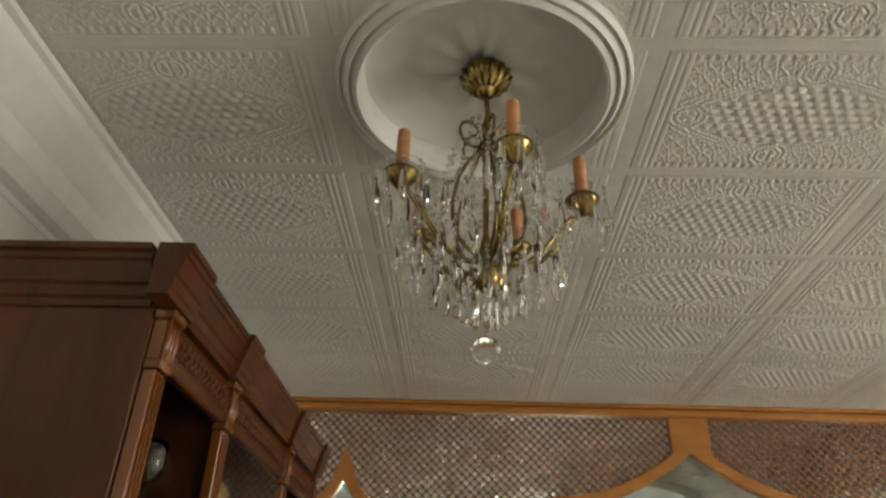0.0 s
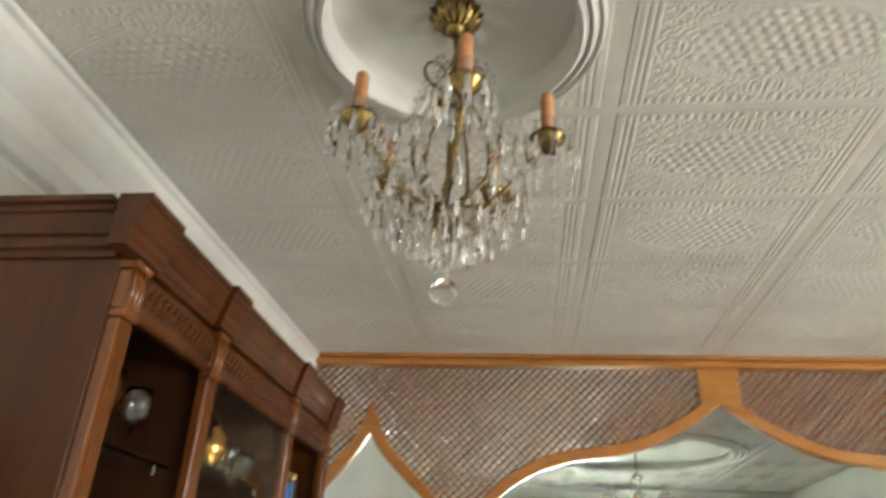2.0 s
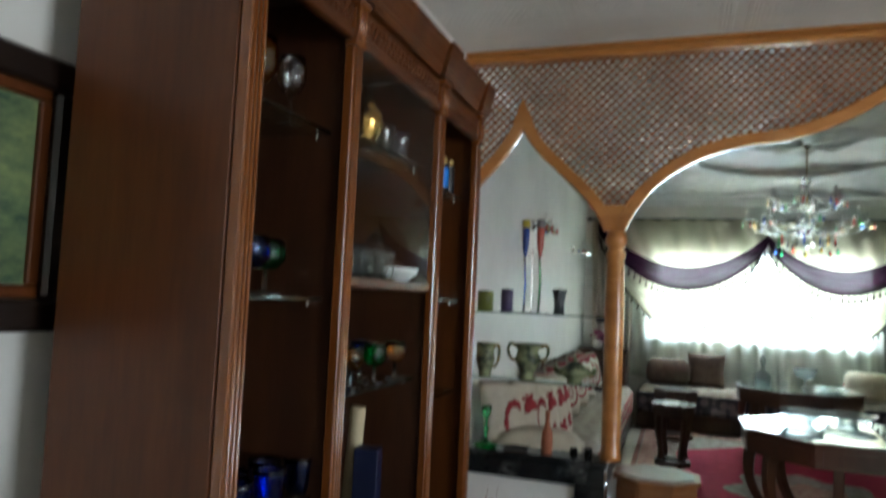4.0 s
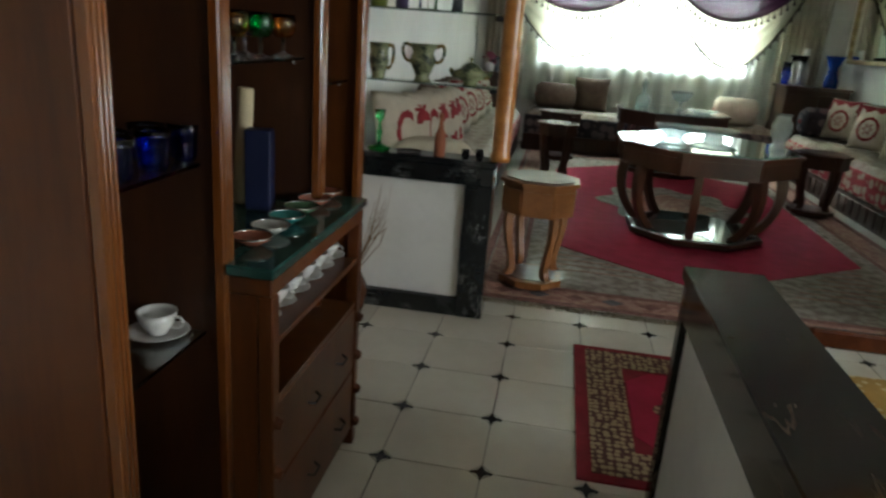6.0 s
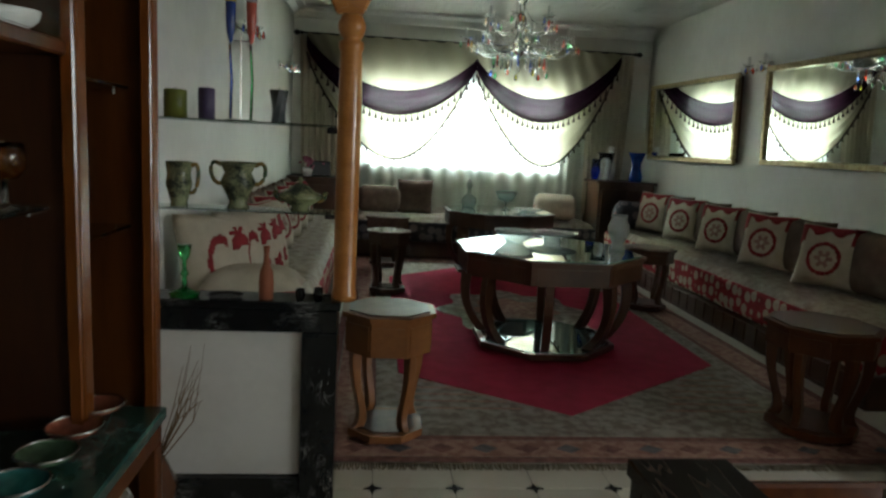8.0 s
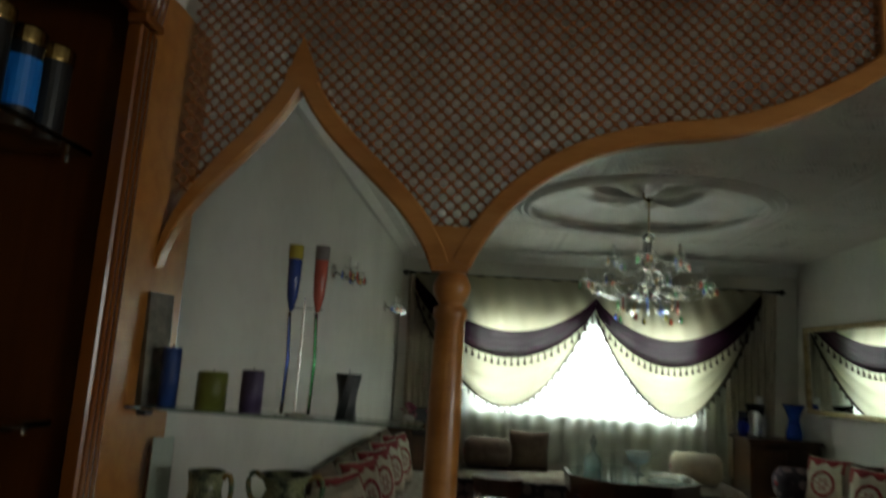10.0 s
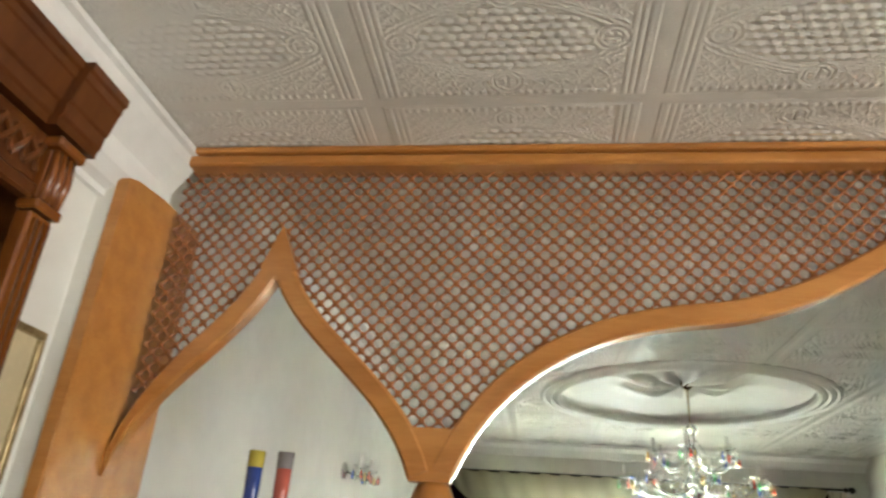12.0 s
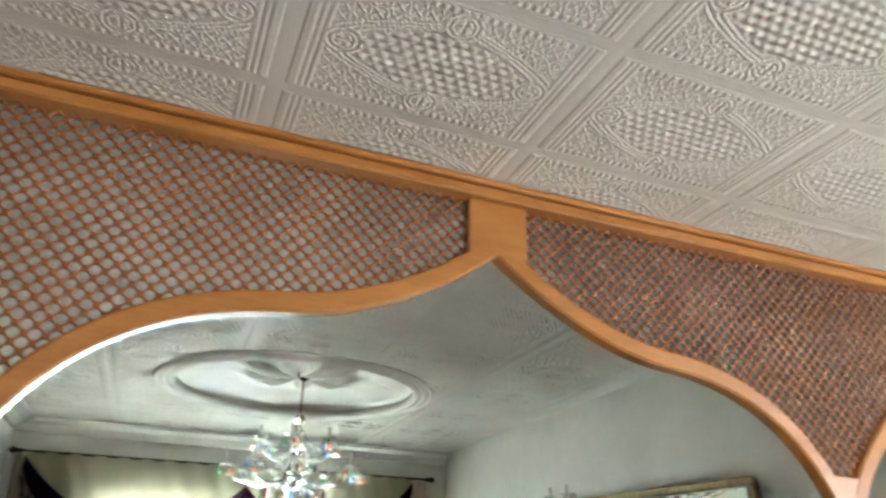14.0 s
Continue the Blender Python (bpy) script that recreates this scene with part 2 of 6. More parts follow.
def bez(p0, p1, p2, p3, n=16):
    out = []
    for i in range(n + 1):
        t = i / n
        w = ((1 - t) ** 3, 3 * t * (1 - t) ** 2, 3 * t * t * (1 - t), t ** 3)
        out.append(tuple(sum(a * q[k] for a, q in zip(w, (p0, p1, p2, p3))) for k in range(len(p0))))
    return out


def structure(ob, label, category):
    return tagged(ob, label, category, kind="structure")


def wall(name, x0, x1, y0, y1, z0, z1, label, material=None):
    return structure(part(name, box(x0, x1, y0, y1, z0, z1), material or WALL), label, "wall")


def ngon(n, r, turn=0.0):
    return [(r * math.cos(math.tau * i / n + turn), r * math.sin(math.tau * i / n + turn)) for i in range(n)]

# ---- structure ----
wall("wall_west", XL - 0.15, XL, YB, YS + 0.165, 0, 3.3, "cream painted plaster wall behind the display cabinet")
ew = box(XR, XR + 0.22, YB, BY0, 0, 3.3)
box(XR, XR + 0.22, BY1, YS + 0.165, 0, 3.3, bm=ew)
box(XR, XR + 0.22, BY0, BY1, 0, 0.85, bm=ew)
box(XR, XR + 0.22, BY0, BY1, 2.4, 3.3, bm=ew)
structure(part("wall_east", ew, WALL), "cream painted wall around the side window", "wall")
wall("wall_stub_west", XL - 0.15, -0.693, YS - 0.215, YS + 0.168, 0, 2.656, "short cream wall carrying the wooden screen post")
wall("wall_stub_east", 2 * 1.325 + 0.693, XR + 0.22, YS - 0.215, YS + 0.168, 0, 2.656, "short cream wall at the end of the screen")
wall("wall_over_screen", XL, XR, YS + 0.03, YS + 0.165, 2.674, 3.3, "plaster strip above the wooden screen")
wall("wall_salon_west", SX0 - 0.15, SX0, YS + 0.17, SY1, 0, 3.3, "white painted salon wall")
wall("wall_salon_east", SX1, SX1 + 0.15, YS + 0.17, SY1, 0, 3.3, "white painted salon wall with two mirrors")
WX0, WX1, WZ0, WZ1 = 0.1, 2.6, 1.06, 2.12
nw = box(SX0 - 0.15, WX0, SY1, SY1 + 0.2, 0, 3.3)
box(WX1, SX1 + 0.15, SY1, SY1 + 0.2, 0, 3.3, bm=nw)
box(WX0, WX1, SY1, SY1 + 0.2, 0, WZ0, bm=nw)
box(WX0, WX1, SY1, SY1 + 0.2, WZ1, 3.3, bm=nw)
structure(part("wall_salon_north", nw, WALL), "white painted salon wall around a wide window", "wall")
bw = box(XL - 0.15, XR + 0.22, YB - 0.2, YB, 0, 3.3)
structure(part("wall_south", bw, WALL), "plain cream painted wall", "wall")


def window(name, x0, x1, y, z0, z1, leaves, label):
    w = thing(name, (x0 + x1) / 2, y, z0, label, "window")
    tagged(w, kind="structure")
    hw, h = (x1 - x0) / 2, z1 - z0
    fr = box(-hw, hw, -0.03, 0.03, 0, 0.05)
    box(-hw, hw, -0.03, 0.03, h - 0.05, h, bm=fr)
    for i in range(leaves + 1):
        xx = -hw + 2 * hw * i / leaves
        box(max(xx - 0.035, -hw), min(xx + 0.035, hw), -0.03, 0.03, 0.05, h - 0.05, bm=fr)
    part("window_frame", fr, WALNUT, w)
    part("window_sill", box(-hw, hw, -0.11, -0.035, 0.002, 0.03, 0.005), MOULD, w)
    for i in range(leaves):
        a = -hw + 2 * hw * i / leaves + 0.036
        p = part("pane", box(a, a + 2 * hw / leaves - 0.072, -0.003, 0.003, 0.051, h - 0.051), CLEAR, w)
        p.visible_shadow = False
    return w


window("window_1", WX0, WX1, SY1 + 0.1, WZ0, WZ1, 4, "wide salon window flooded with daylight behind curtains")
window("window_2", BY0, BY1, 0, 0.85, 2.4, 3, "side window letting in warm daylight").matrix_world = pose(XR + 0.1, (BY0 + BY1) / 2, 0.85, 0, 0, -90)

# floor slab under everything
structure(part("floor", box(XL - 0.2, XR + 0.3, YB - 0.3, SY1 + 0.3, -0.2, -0.006), GROUT), "pale cream tiled floor with small black insets", "floor")
FLOOR = bpy.data.objects["floor"]
part("salon_paving", box(SX0, SX1, 4.13, SY1, -0.006, -0.001), TILE, FLOOR)
part("south_paving", box(XL, 3.578, YB, -1.15, -0.006, -0.001), TILE, FLOOR)
part("east_paving", box(3.58, XR, YB, YS, -0.006, -0.001), TILE, FLOOR)

# ---- ceilings: moulded plaster tiles as one relief mesh each ----
PITCH, PITCH_Y, CX, CY = 0.680, 0.425, -0.05, 3.197
MED = (0.278, 1.205)
MEDR = 0.27


def tile_relief(x, y, px, py):
    """Relief in metres of one moulded tile of px by py; x and y from its middle."""
    ax, ay = np.abs(x), np.abs(y)
    dx, dy = px / 2 - ax, py / 2 - ay
    h = np.zeros_like(x) + 0.002
    for r in (0.040, 0.055, 0.070):
        h = np.where(np.abs(dx - r) < 0.0045, 0.0055, h)
    row = (np.abs(dy - 0.034) < 0.008) & (dx > 0.08)
    h = np.where(row, 0.002 + 0.006 * (np.sin(x * math.tau / 0.0215) > -0.2), h)
    flat = (dx < 0.032) | (dy < 0.022)
    h = np.where(flat, np.where((dx < 0.026) | (dy < 0.016), 0.0, 0.004), h)
    inner = (dx > 0.082) & (dy > 0.048)
    cell = 0.036
    fx, fy = (x / cell) % 1.0 - 0.5, (y / cell) % 1.0 - 0.5
    star = np.maximum(0, 0.16 - np.minimum(np.abs(fx - fy), np.abs(fx + fy))) * 3.2 + np.maximum(0, 0.10 - np.minimum(np.abs(fx), np.abs(fy))) * 4
    star = star * (np.hypot(fx, fy) > 0.09)
    h = np.where(inner, 0.010 * np.minimum(star, 0.6), h)
    lens = np.hypot(x / (0.325 * px), y / (0.265 * py) * (1 + 0.4 * ax / (0.325 * px)))
    h = np.where(inner & (lens < 1.33), 0.001, h)
    h = np.where(inner & (lens < 1.33) & (lens > 1.02), 0.001 + 0.005 * (np.cos((lens - 1.02) * math.tau / 0.105) < 0.1), h)
    s = 0.030
    i, j = np.floor(x / s + 0.5 * (np.floor(y / (s * 0.8)) % 2)), np.floor(y / (s * 0.8))
    wx, wy = x / s + 0.5 * (j % 2) - i - 0.5, y / (s * 0.8) - j - 0.5
    knot = np.clip(1.25 - 2.6 * np.hypot(wx * 0.9 + 0.35 * wy, wy * 1.1 - 0.1 * np.sin(wx * 6)), 0, 1) ** 0.6
    h = np.where(lens < 0.95, 0.013 * knot - 0.002, h)
    for qx, qy in ((0.335 * px, 0), (-0.335 * px, 0), (0, 0.325 * py), (0, -0.325 * py)):
        r = np.hypot(x - qx, y - qy)
        ros = 0.001 + 0.005 * (np.cos(r * math.tau / 0.013) > 0.1)
        ros = np.where(r < 0.019, 0.008 * np.abs(np.sin(2 * np.arctan2(y - qy, x - qx))) * (r > 0.003), ros)
        h = np.where(r < 0.042, ros, h)
    return h


def relief_ceiling(name, x0, x1, y0, y1, z, px, py, pitch, pitch_y, n, hole, hole_r, deep=0.5):
    """A ceiling of moulded tiles that leaves a round opening."""
    verts, faces = [], []
    base = 0
    i0, i1 = math.floor((x0 - px) / pitch), math.ceil((x1 - px) / pitch)
    j0, j1 = math.floor((y0 - py) / pitch_y), math.ceil((y1 - py) / pitch_y)
    for i in range(i0, i1):
        for j in range(j0, j1):
            seen = (-1.4 < px + i * pitch < 3.0 and py + j * pitch_y > 0.1) or n < 70
            near, near_y = (n, int(n * 0.68)) if seen else (16, 12)
            g, gy = np.linspace(0, 1, near + 1), np.linspace(0, 1, near_y + 1)
            ax = np.clip(px + (i + g) * pitch, x0, x1)
            ay = np.clip(py + (j + gy) * pitch_y, y0, y1)
            X, Y = np.meshgrid(ax, ay, indexing="ij")
            U, V = X - px - (i + 0.5) * pitch, Y - py - (j + 0.5) * pitch_y
            D = np.hypot(X - hole[0], Y - hole[1])
            Z = z - deep * tile_relief(U, V, pitch, pitch_y) * (D > hole_r + 0.03)
            ids = base + np.arange((near + 1) * (near_y + 1)).reshape(near + 1, near_y + 1)
            verts.append(np.stack([X, Y, Z], -1).reshape(-1, 3))
            q = np.stack([ids[:-1, :-1], ids[:-1, 1:], ids[1:, 1:], ids[1:, :-1]], -1).reshape(-1, 4)
            dm = (D[:-1, :-1] + D[1:, 1:] + D[:-1, 1:] + D[1:, :-1]).reshape(-1) / 4
            size = (ax[-1] - ax[0]) * (ay[-1] - ay[0])
            if size > 1e-6:
                wide = (X[1:, 1:] - X[:-1, :-1]).reshape(-1) * (Y[1:, 1:] - Y[:-1, :-1]).reshape(-1)
                faces.append(q[(dm > hole_r) & (wide > 1e-9)])
            base += (near + 1) * (near_y + 1)
    me = bpy.data.meshes.new(name)
    me.from_pydata(np.concatenate(verts).tolist(), [], np.concatenate(faces).tolist())
    me.materials.append(PLASTER)
    return new(name, me)


def medallion(name, x, y, z, r_open, r_out, depth, z_top, petals):
    """Stepped ring moulding with a shallow dome and a moulded flower inside."""
    m = thing(name, x, y, z, "white stepped plaster ceiling rose with a recessed dome", "ceiling rose")
    tagged(m, kind="structure")
    w = r_out - r_open
    prof = [(r_out, 0.004), (r_out, -0.01), (r_out - 0.1 * w, -0.022), (r_out - 0.2 * w, -0.012), (r_out - 0.3 * w, -0.02), (r_out - 0.45 * w, -0.03),
            (r_out - 0.55 * w, -0.018), (r_out - 0.62 * w, -0.026), (r_out - 0.8 * w, -0.034), (r_open + 0.06 * w, -0.022), (r_open, -0.002), (r_open, 0.03)]
    part("ring", lathe(prof, 96), MOULD, m, smooth=False)
    n, k = 96, 22
    verts, faces = [], []
    for i in range(k + 1):
        s = i / k
        for a in range(n):
            th = a * math.tau / n
            r = r_open * (1 - s) + 0.004
            zz = 0.03 + depth * min(1, (s * 2.6)) ** 0.6 if s < 0.4 else 0.03 + depth
            if s >= 0.4:
                c = math.cos(petals * th + 1.2 * s)
                zz -= (0.018 + 0.02 * (1 - abs(2 * s - 1.4))) * max(0, c) ** 0.5 * r_open * 2.2 * min(1, (s - 0.4) * 5)
            else:
                zz -= 0.012 * r_open * 3 * max(0, math.sin(petals * th * 0.5)) * math.sin(s / 0.4 * math.pi)
            verts.append((r * math.cos(th), r * math.sin(th), zz))
    for i in range(k):
        for a in range(n):
            faces.append((i * n + a, i * n + (a + 1) % n, (i + 1) * n + (a + 1) % n, (i + 1) * n + a))
    faces.append([k * n + a for a in range(n)])
    part_data("dome", verts, faces, MOULD, m, smooth=True)
    return m


c1 = relief_ceiling("ceiling_dining", XL, XR, YB, YS, ZC, CX, CY, PITCH, PITCH_Y, 130, MED, MEDR, 0.33)
structure(c1, "white moulded plaster tiles with woven ovals and flat strips", "ceiling")
medallion("ceiling_rose", MED[0], MED[1], ZC, MEDR - 0.012, 0.318, 0.045, ZC + 0.3, 10)
MED2 = (1.48, 7.35)
c2 = relief_ceiling("ceiling_salon", SX0, SX1, YS + 0.165, SY1, SZ, 0.1, 3.0, 0.85, 0.85, 60, MED2, 0.94, 1.2)
structure(c2, "white moulded salon ceiling tiles with pale strips", "ceiling")
medallion("ceiling_rose", MED2[0], MED2[1], SZ, 0.92, 1.09, 0.115, SZ + 0.2, 9)
structure(part("ceiling_slab", box(XL - 0.2, XR + 0.3, YB - 0.3, SY1 + 0.3, 3.33, 3.45), WALL), "plain slab closing the rooms above", "ceiling")

# coved cornice along the cabinet wall, and round the salon
cove = [(-0.03, 0.0), (0.118, 0.0), (0.118, -0.014), (0.106, -0.02), (0.104, -0.045), (0.085, -0.075), (0.06, -0.11), (0.054, -0.155), (0.035, -0.185), (0.014, -0.195), (0.014, -0.21), (-0.03, -0.21)]


def run_profile(name, prof, p0, p1, side, z, material, label):
    """A moulding from p0 to p1; side points away from the wall."""
    bm = bmesh.new()
    a = [bm.verts.new((p0[0] + side[0] * o, p0[1] + side[1] * o, z + h)) for o, h in prof]
    b = [bm.verts.new((p1[0] + side[0] * o, p1[1] + side[1] * o, z + h)) for o, h in prof]
    k = len(a)
    for i in range(k):
        bm.faces.new((a[i], a[(i + 1) % k], b[(i + 1) % k], b[i]))
    bm.faces.new(a[::-1]), bm.faces.new(b)
    bmesh.ops.recalc_face_normals(bm, faces=bm.faces)
    return structure(part(name, bm, material), label, "cornice")


cove = [(max(a * 1.14, -0.03), b * 1.16) for a, b in cove]
run_profile("trim_cornice_west", cove, (XL - 0.045, YB), (XL + 0.004, YS - 0.018), (1, 0), ZC - 0.006, MOULD, "white coved plaster cornice above the cabinet")
small = [(0, 0), (0.16, 0), (0.15, -0.03), (0.08, -0.06), (0.03, -0.12), (0, -0.13)]
run_profile("trim_cornice_salon_north", small, (SX0 + 0.01, SY1), (SX1 - 0.01, SY1), (0, -1), SZ - 0.012, MOULD, "white plaster cornice in the salon")
run_profile("trim_cornice_salon_west", small, (SX0, YS + 0.18), (SX0, SY1 - 0.17), (1, 0), SZ - 0.012, MOULD, "white plaster cornice in the salon")

# ---- arched wooden screen ----
screen = thing("arched_screen", 1.325, YS, 0, "varnished wooden room divider screen with pointed arches and turned lattice", "room divider")
MID = 1.325


def on_screen(ob):
    ob.location = (-MID, -YS, 0.017)
    return ob


niche_l = bez((-0.655, 1.755), (-0.62, 1.97), (-0.42, 2.05), (-0.312, 2.272))
niche_r = bez((-0.312, 2.268), (-0.232, 2.09), (0.012, 1.985), (0.078, 1.79))
arch_a = bez((0.182, 1.797), (0.275, 2.03), (0.49, 2.15), (0.76, 2.172))
arch_b = bez((0.76, 2.172), (0.98, 2.19), (1.20, 2.325), (MID, 2.43))
inner_left = niche_l + niche_r[1:]
inner_main = arch_a + arch_b[1:]


def offset_curve(pts, w):
    out = []
    for i, p in enumerate(pts):
        a, b = pts[max(i - 1, 0)], pts[min(i + 1, len(pts) - 1)]
        d = Vector((b[0] - a[0], b[1] - a[1])).normalized()
        out.append((p[0] - d.y * w, p[1] + d.x * w))
    return out


def board(pts, widths, y0, y1, flip=False):
    """A curved board of the screen: inner curve, and its outer edge by widths."""
    bm = bmesh.new()
    out = [offset_curve(pts, w)[i] for i, w in enumerate(widths)]
    f = (lambda p: (2 * MID - p[0], p[1])) if flip else (lambda p: p)
    rows = []
    for p, q in zip(pts, out):
        p, q = f(p), f(q)
        e = 0.006
        mid0, mid1 = (p[0] + (q[0] - p[0]) * 0.12, p[1] + (q[1] - p[1]) * 0.12), (q[0] - (q[0] - p[0]) * 0.12, q[1] - (q[1] - p[1]) * 0.12)
        ring = [(p[0], y0 + e, p[1]), (mid0[0], y0, mid0[1]), (mid1[0], y0, mid1[1]), (q[0], y0 + e, q[1]), (q[0], y1, q[1]), (p[0], y1, p[1])]
        rows.append([bm.verts.new(c) for c in ring])
    for a, b in zip(rows, rows[1:]):
        for i in range(6):
            bm.faces.new((a[i], a[(i + 1) % 6], b[(i + 1) % 6], b[i]))
    bm.faces.new(rows[0][::-1]), bm.faces.new(rows[-1])
    bmesh.ops.recalc_face_normals(bm, faces=bm.faces)
    return bm


FY0, FY1 = YS - 0.022, YS + 0.022
for flip in (False, True):
    n = len(niche_l)
    on_screen(part("arch_board", board(niche_l, [0.012 + 0.043 * min(1, i / 9) for i in range(n)], FY0, FY1, flip), ORANGE, screen))
    on_screen(part("arch_board", board(niche_r, [0.055] * n, FY0, FY1, flip), ORANGE, screen))
    on_screen(part("arch_board", board(inner_main, [0.055] * len(inner_main), FY0, FY1, flip), ORANGE, screen))
    g = (lambda x: 2 * MID - x) if flip else (lambda x: x)
    tip = prism([(g(-0.312), 2.262), (g(-0.262), 2.30), (g(-0.318), 2.425), (g(-0.362), 2.30)], FY0 + 0.002, FY1 - 0.002, m=Matrix(((1, 0, 0, 0), (0, 0, 1, 0), (0, 1, 0, 0), (0, 0, 0, 1))))
    bmesh.ops.recalc_face_normals(tip, faces=tip.faces)
    on_screen(part("arch_tip", tip, ORANGE, screen))
    foot = prism([(g(0.082), 1.785), (g(0.175), 1.785), (g(0.205), 1.90), (g(0.16), 1.905), (g(0.09), 1.905), (g(0.048), 1.90)], FY0 + 0.003, FY1 - 0.003, m=Matrix(((1, 0, 0, 0), (0, 0, 1, 0), (0, 1, 0, 0), (0, 0, 0, 1))))
    bmesh.ops.recalc_face_normals(foot, faces=foot.faces)
    on_screen(part("arch_foot", foot, ORANGE, screen))
on_screen(part("apex_block", box(1.236, 1.424, FY0 + 0.001, FY1, 2.427, 2.61, 0.004), ORANGE, screen))
rail = box(-0.63, 3.28, YS - 0.05, YS + 0.028, 2.598, 2.632, 0.006)
box(-0.63, 3.28, YS - 0.062, YS + 0.028, 2.634, 2.652, 0.004, bm=rail)
on_screen(part("top_rail", rail, ORANGE, screen, "polished orange beech top rail"))
for s in (0, 1):
    g = (lambda x: 2 * MID - x) if s else (lambda x: x)
    side_board = prism([(YS - 0.22, -0.017), (YS + 0.17, -0.017), (YS + 0.17, 2.485), (YS - 0.06, 2.483), (YS - 0.18, 2.468), (YS - 0.22, 2.455)], min(g(-0.692), g(-0.660)), max(g(-0.692), g(-0.660)),
                       m=Matrix(((0, 0, 1, 0), (1, 0, 0, 0), (0, 1, 0, 0), (0, 0, 0, 1))))
    bmesh.ops.recalc_face_normals(side_board, faces=side_board.faces)
    on_screen(part("wall_post", side_board, ORANGE, screen))

# lattice of turned rods between the boards and the rail
xs_curve, zs_curve = zip(*[q for q in offset_curve(inner_left, 0.048) + [(0.10, 1.90), (0.155, 1.90)] + offset_curve(inner_main, 0.048)])
order = np.argsort(xs_curve)
LX, LZ = np.array(xs_curve)[order], np.array(zs_curve)[order]


def in_lattice(x, z):
    xm = x if x <= MID else 2 * MID - x
    if xm < -0.635 or z > 2.60 or (xm > 1.24 and z > 2.44):
        return False
    return z > np.interp(xm, LX, LZ)


STEP = 0.0205
ROD = [(0.0, 0.0078), (0.22, 0.0056), (0.42, 0.0034), (0.58, 0.0034), (0.78, 0.0056)]


def lattice_rod(cells, sign):
    """One diagonal turned rod through the crossings in cells."""
    pts, rad = [], []
    for (x, z) in cells:
        for s, r in ROD:
            pts.append((x + s * STEP, YS, z + sign * s * STEP))
            rad.append(r)
    k = len(pts)
    ax = Vector((1, 0, sign)).normalized()
    up = Vector((0, 1, 0))
    si = ax.cross(up)
    verts = [Vector(p) + r * (math.cos(a * math.tau / 6) * up + math.sin(a * math.tau / 6) * si) for p, r in zip(pts, rad) for a in range(6)]
    faces = [(i * 6 + a, i * 6 + (a + 1) % 6, (i + 1) * 6 + (a + 1) % 6, (i + 1) * 6 + a) for i in range(k - 1) for a in range(6)]
    return verts, faces


for sign in (1, -1):
    for c in range(-170, 330):
        run = []
        for i in range(0, 200):
            x = -0.64 + i * STEP
            z = 1.8 + 2 * STEP * c + sign * (i * STEP)
            if in_lattice(x + STEP / 2, z + sign * STEP / 2):
                run.append((x, z))
            elif run:
                if len(run) > 1:
                    v, f = lattice_rod(run, sign)
                    on_screen(part_data("lattice_rod", v, f, LATT, screen, smooth=True))
                run = []
        if len(run) > 1:
            v, f = lattice_rod(run, sign)
            on_screen(part_data("lattice_rod", v, f, LATT, screen, smooth=True))
col_prof = [(0.0, 0.757), (0.047, 0.757), (0.047, 0.78), (0.041, 0.80), (0.043, 1.1), (0.043, 1.45), (0.038, 1.655), (0.045, 1.668), (0.045, 1.69), (0.030, 1.70),
            (0.040, 1.712), (0.049, 1.735), (0.049, 1.752), (0.040, 1.775), (0.033, 1.785), (0.0, 1.786)]
for cx in (0.137, 2 * MID - 0.137):
    on_screen(part("column", lathe(col_prof, 32, m=Matrix.Translation((cx, YS + 0.005, 0))), ORANGE, screen, smooth=True))

# low wall with black marble edging under the niche
for s in (0, 1):
    g = (lambda x: 2 * MID - x) if s else (lambda x: x)
    lw = thing("low_wall", g(-0.24), YS, 0, "low white partition with black veined marble edging", "partition")
    L = -0.24

    def at_low(ob):
        ob.location = (-g(L), -YS, 0)
        return ob

    def bx(a, b, *r, **k):
        return box(min(g(a), g(b)), max(g(a), g(b)), *r, **k)

    at_low(part("panel", bx(-0.657, -0.012, YS - 0.03, YS + 0.08, 0.09, 0.655, 0.004), MOULD, lw, "recessed white panel"))
    at_low(part("top_slab", bx(-0.657, 0.128, YS - 0.062, YS + 0.10, 0.742, 0.773, 0.004), BLACKM, lw))
    at_low(part("frieze", bx(-0.657, 0.118, YS - 0.056, YS + 0.095, 0.657, 0.7405, 0.002), BLACKM, lw))
    at_low(part("end_pier", bx(-0.010, 0.120, YS - 0.056, YS + 0.095, 0.0, 0.6555, 0.002), BLACKM, lw))
    at_low(part("plinth", bx(-0.657, -0.012, YS - 0.054, YS + 0.095, 0.0, 0.088, 0.002), BLACKM, lw))

for z, d in ((1.412, 0.08), (1.104, 0.08)):
    gs = thing("glass_shelf", -0.28, YS, z, "clear glass shelf spanning the niche", "shelf")
    part("pane", box(-0.378, 0.375, -d, 0.05, -0.008, 0, 0.002), GLASSPANE, gs)
    part("bracket", box(0.34, 0.376, -0.02, 0.02, -0.028, -0.0085, 0.003), IRON, gs)
    part("bracket", box(-0.378, -0.35, -0.02, 0.02, -0.028, -0.0085, 0.003), IRON, gs)

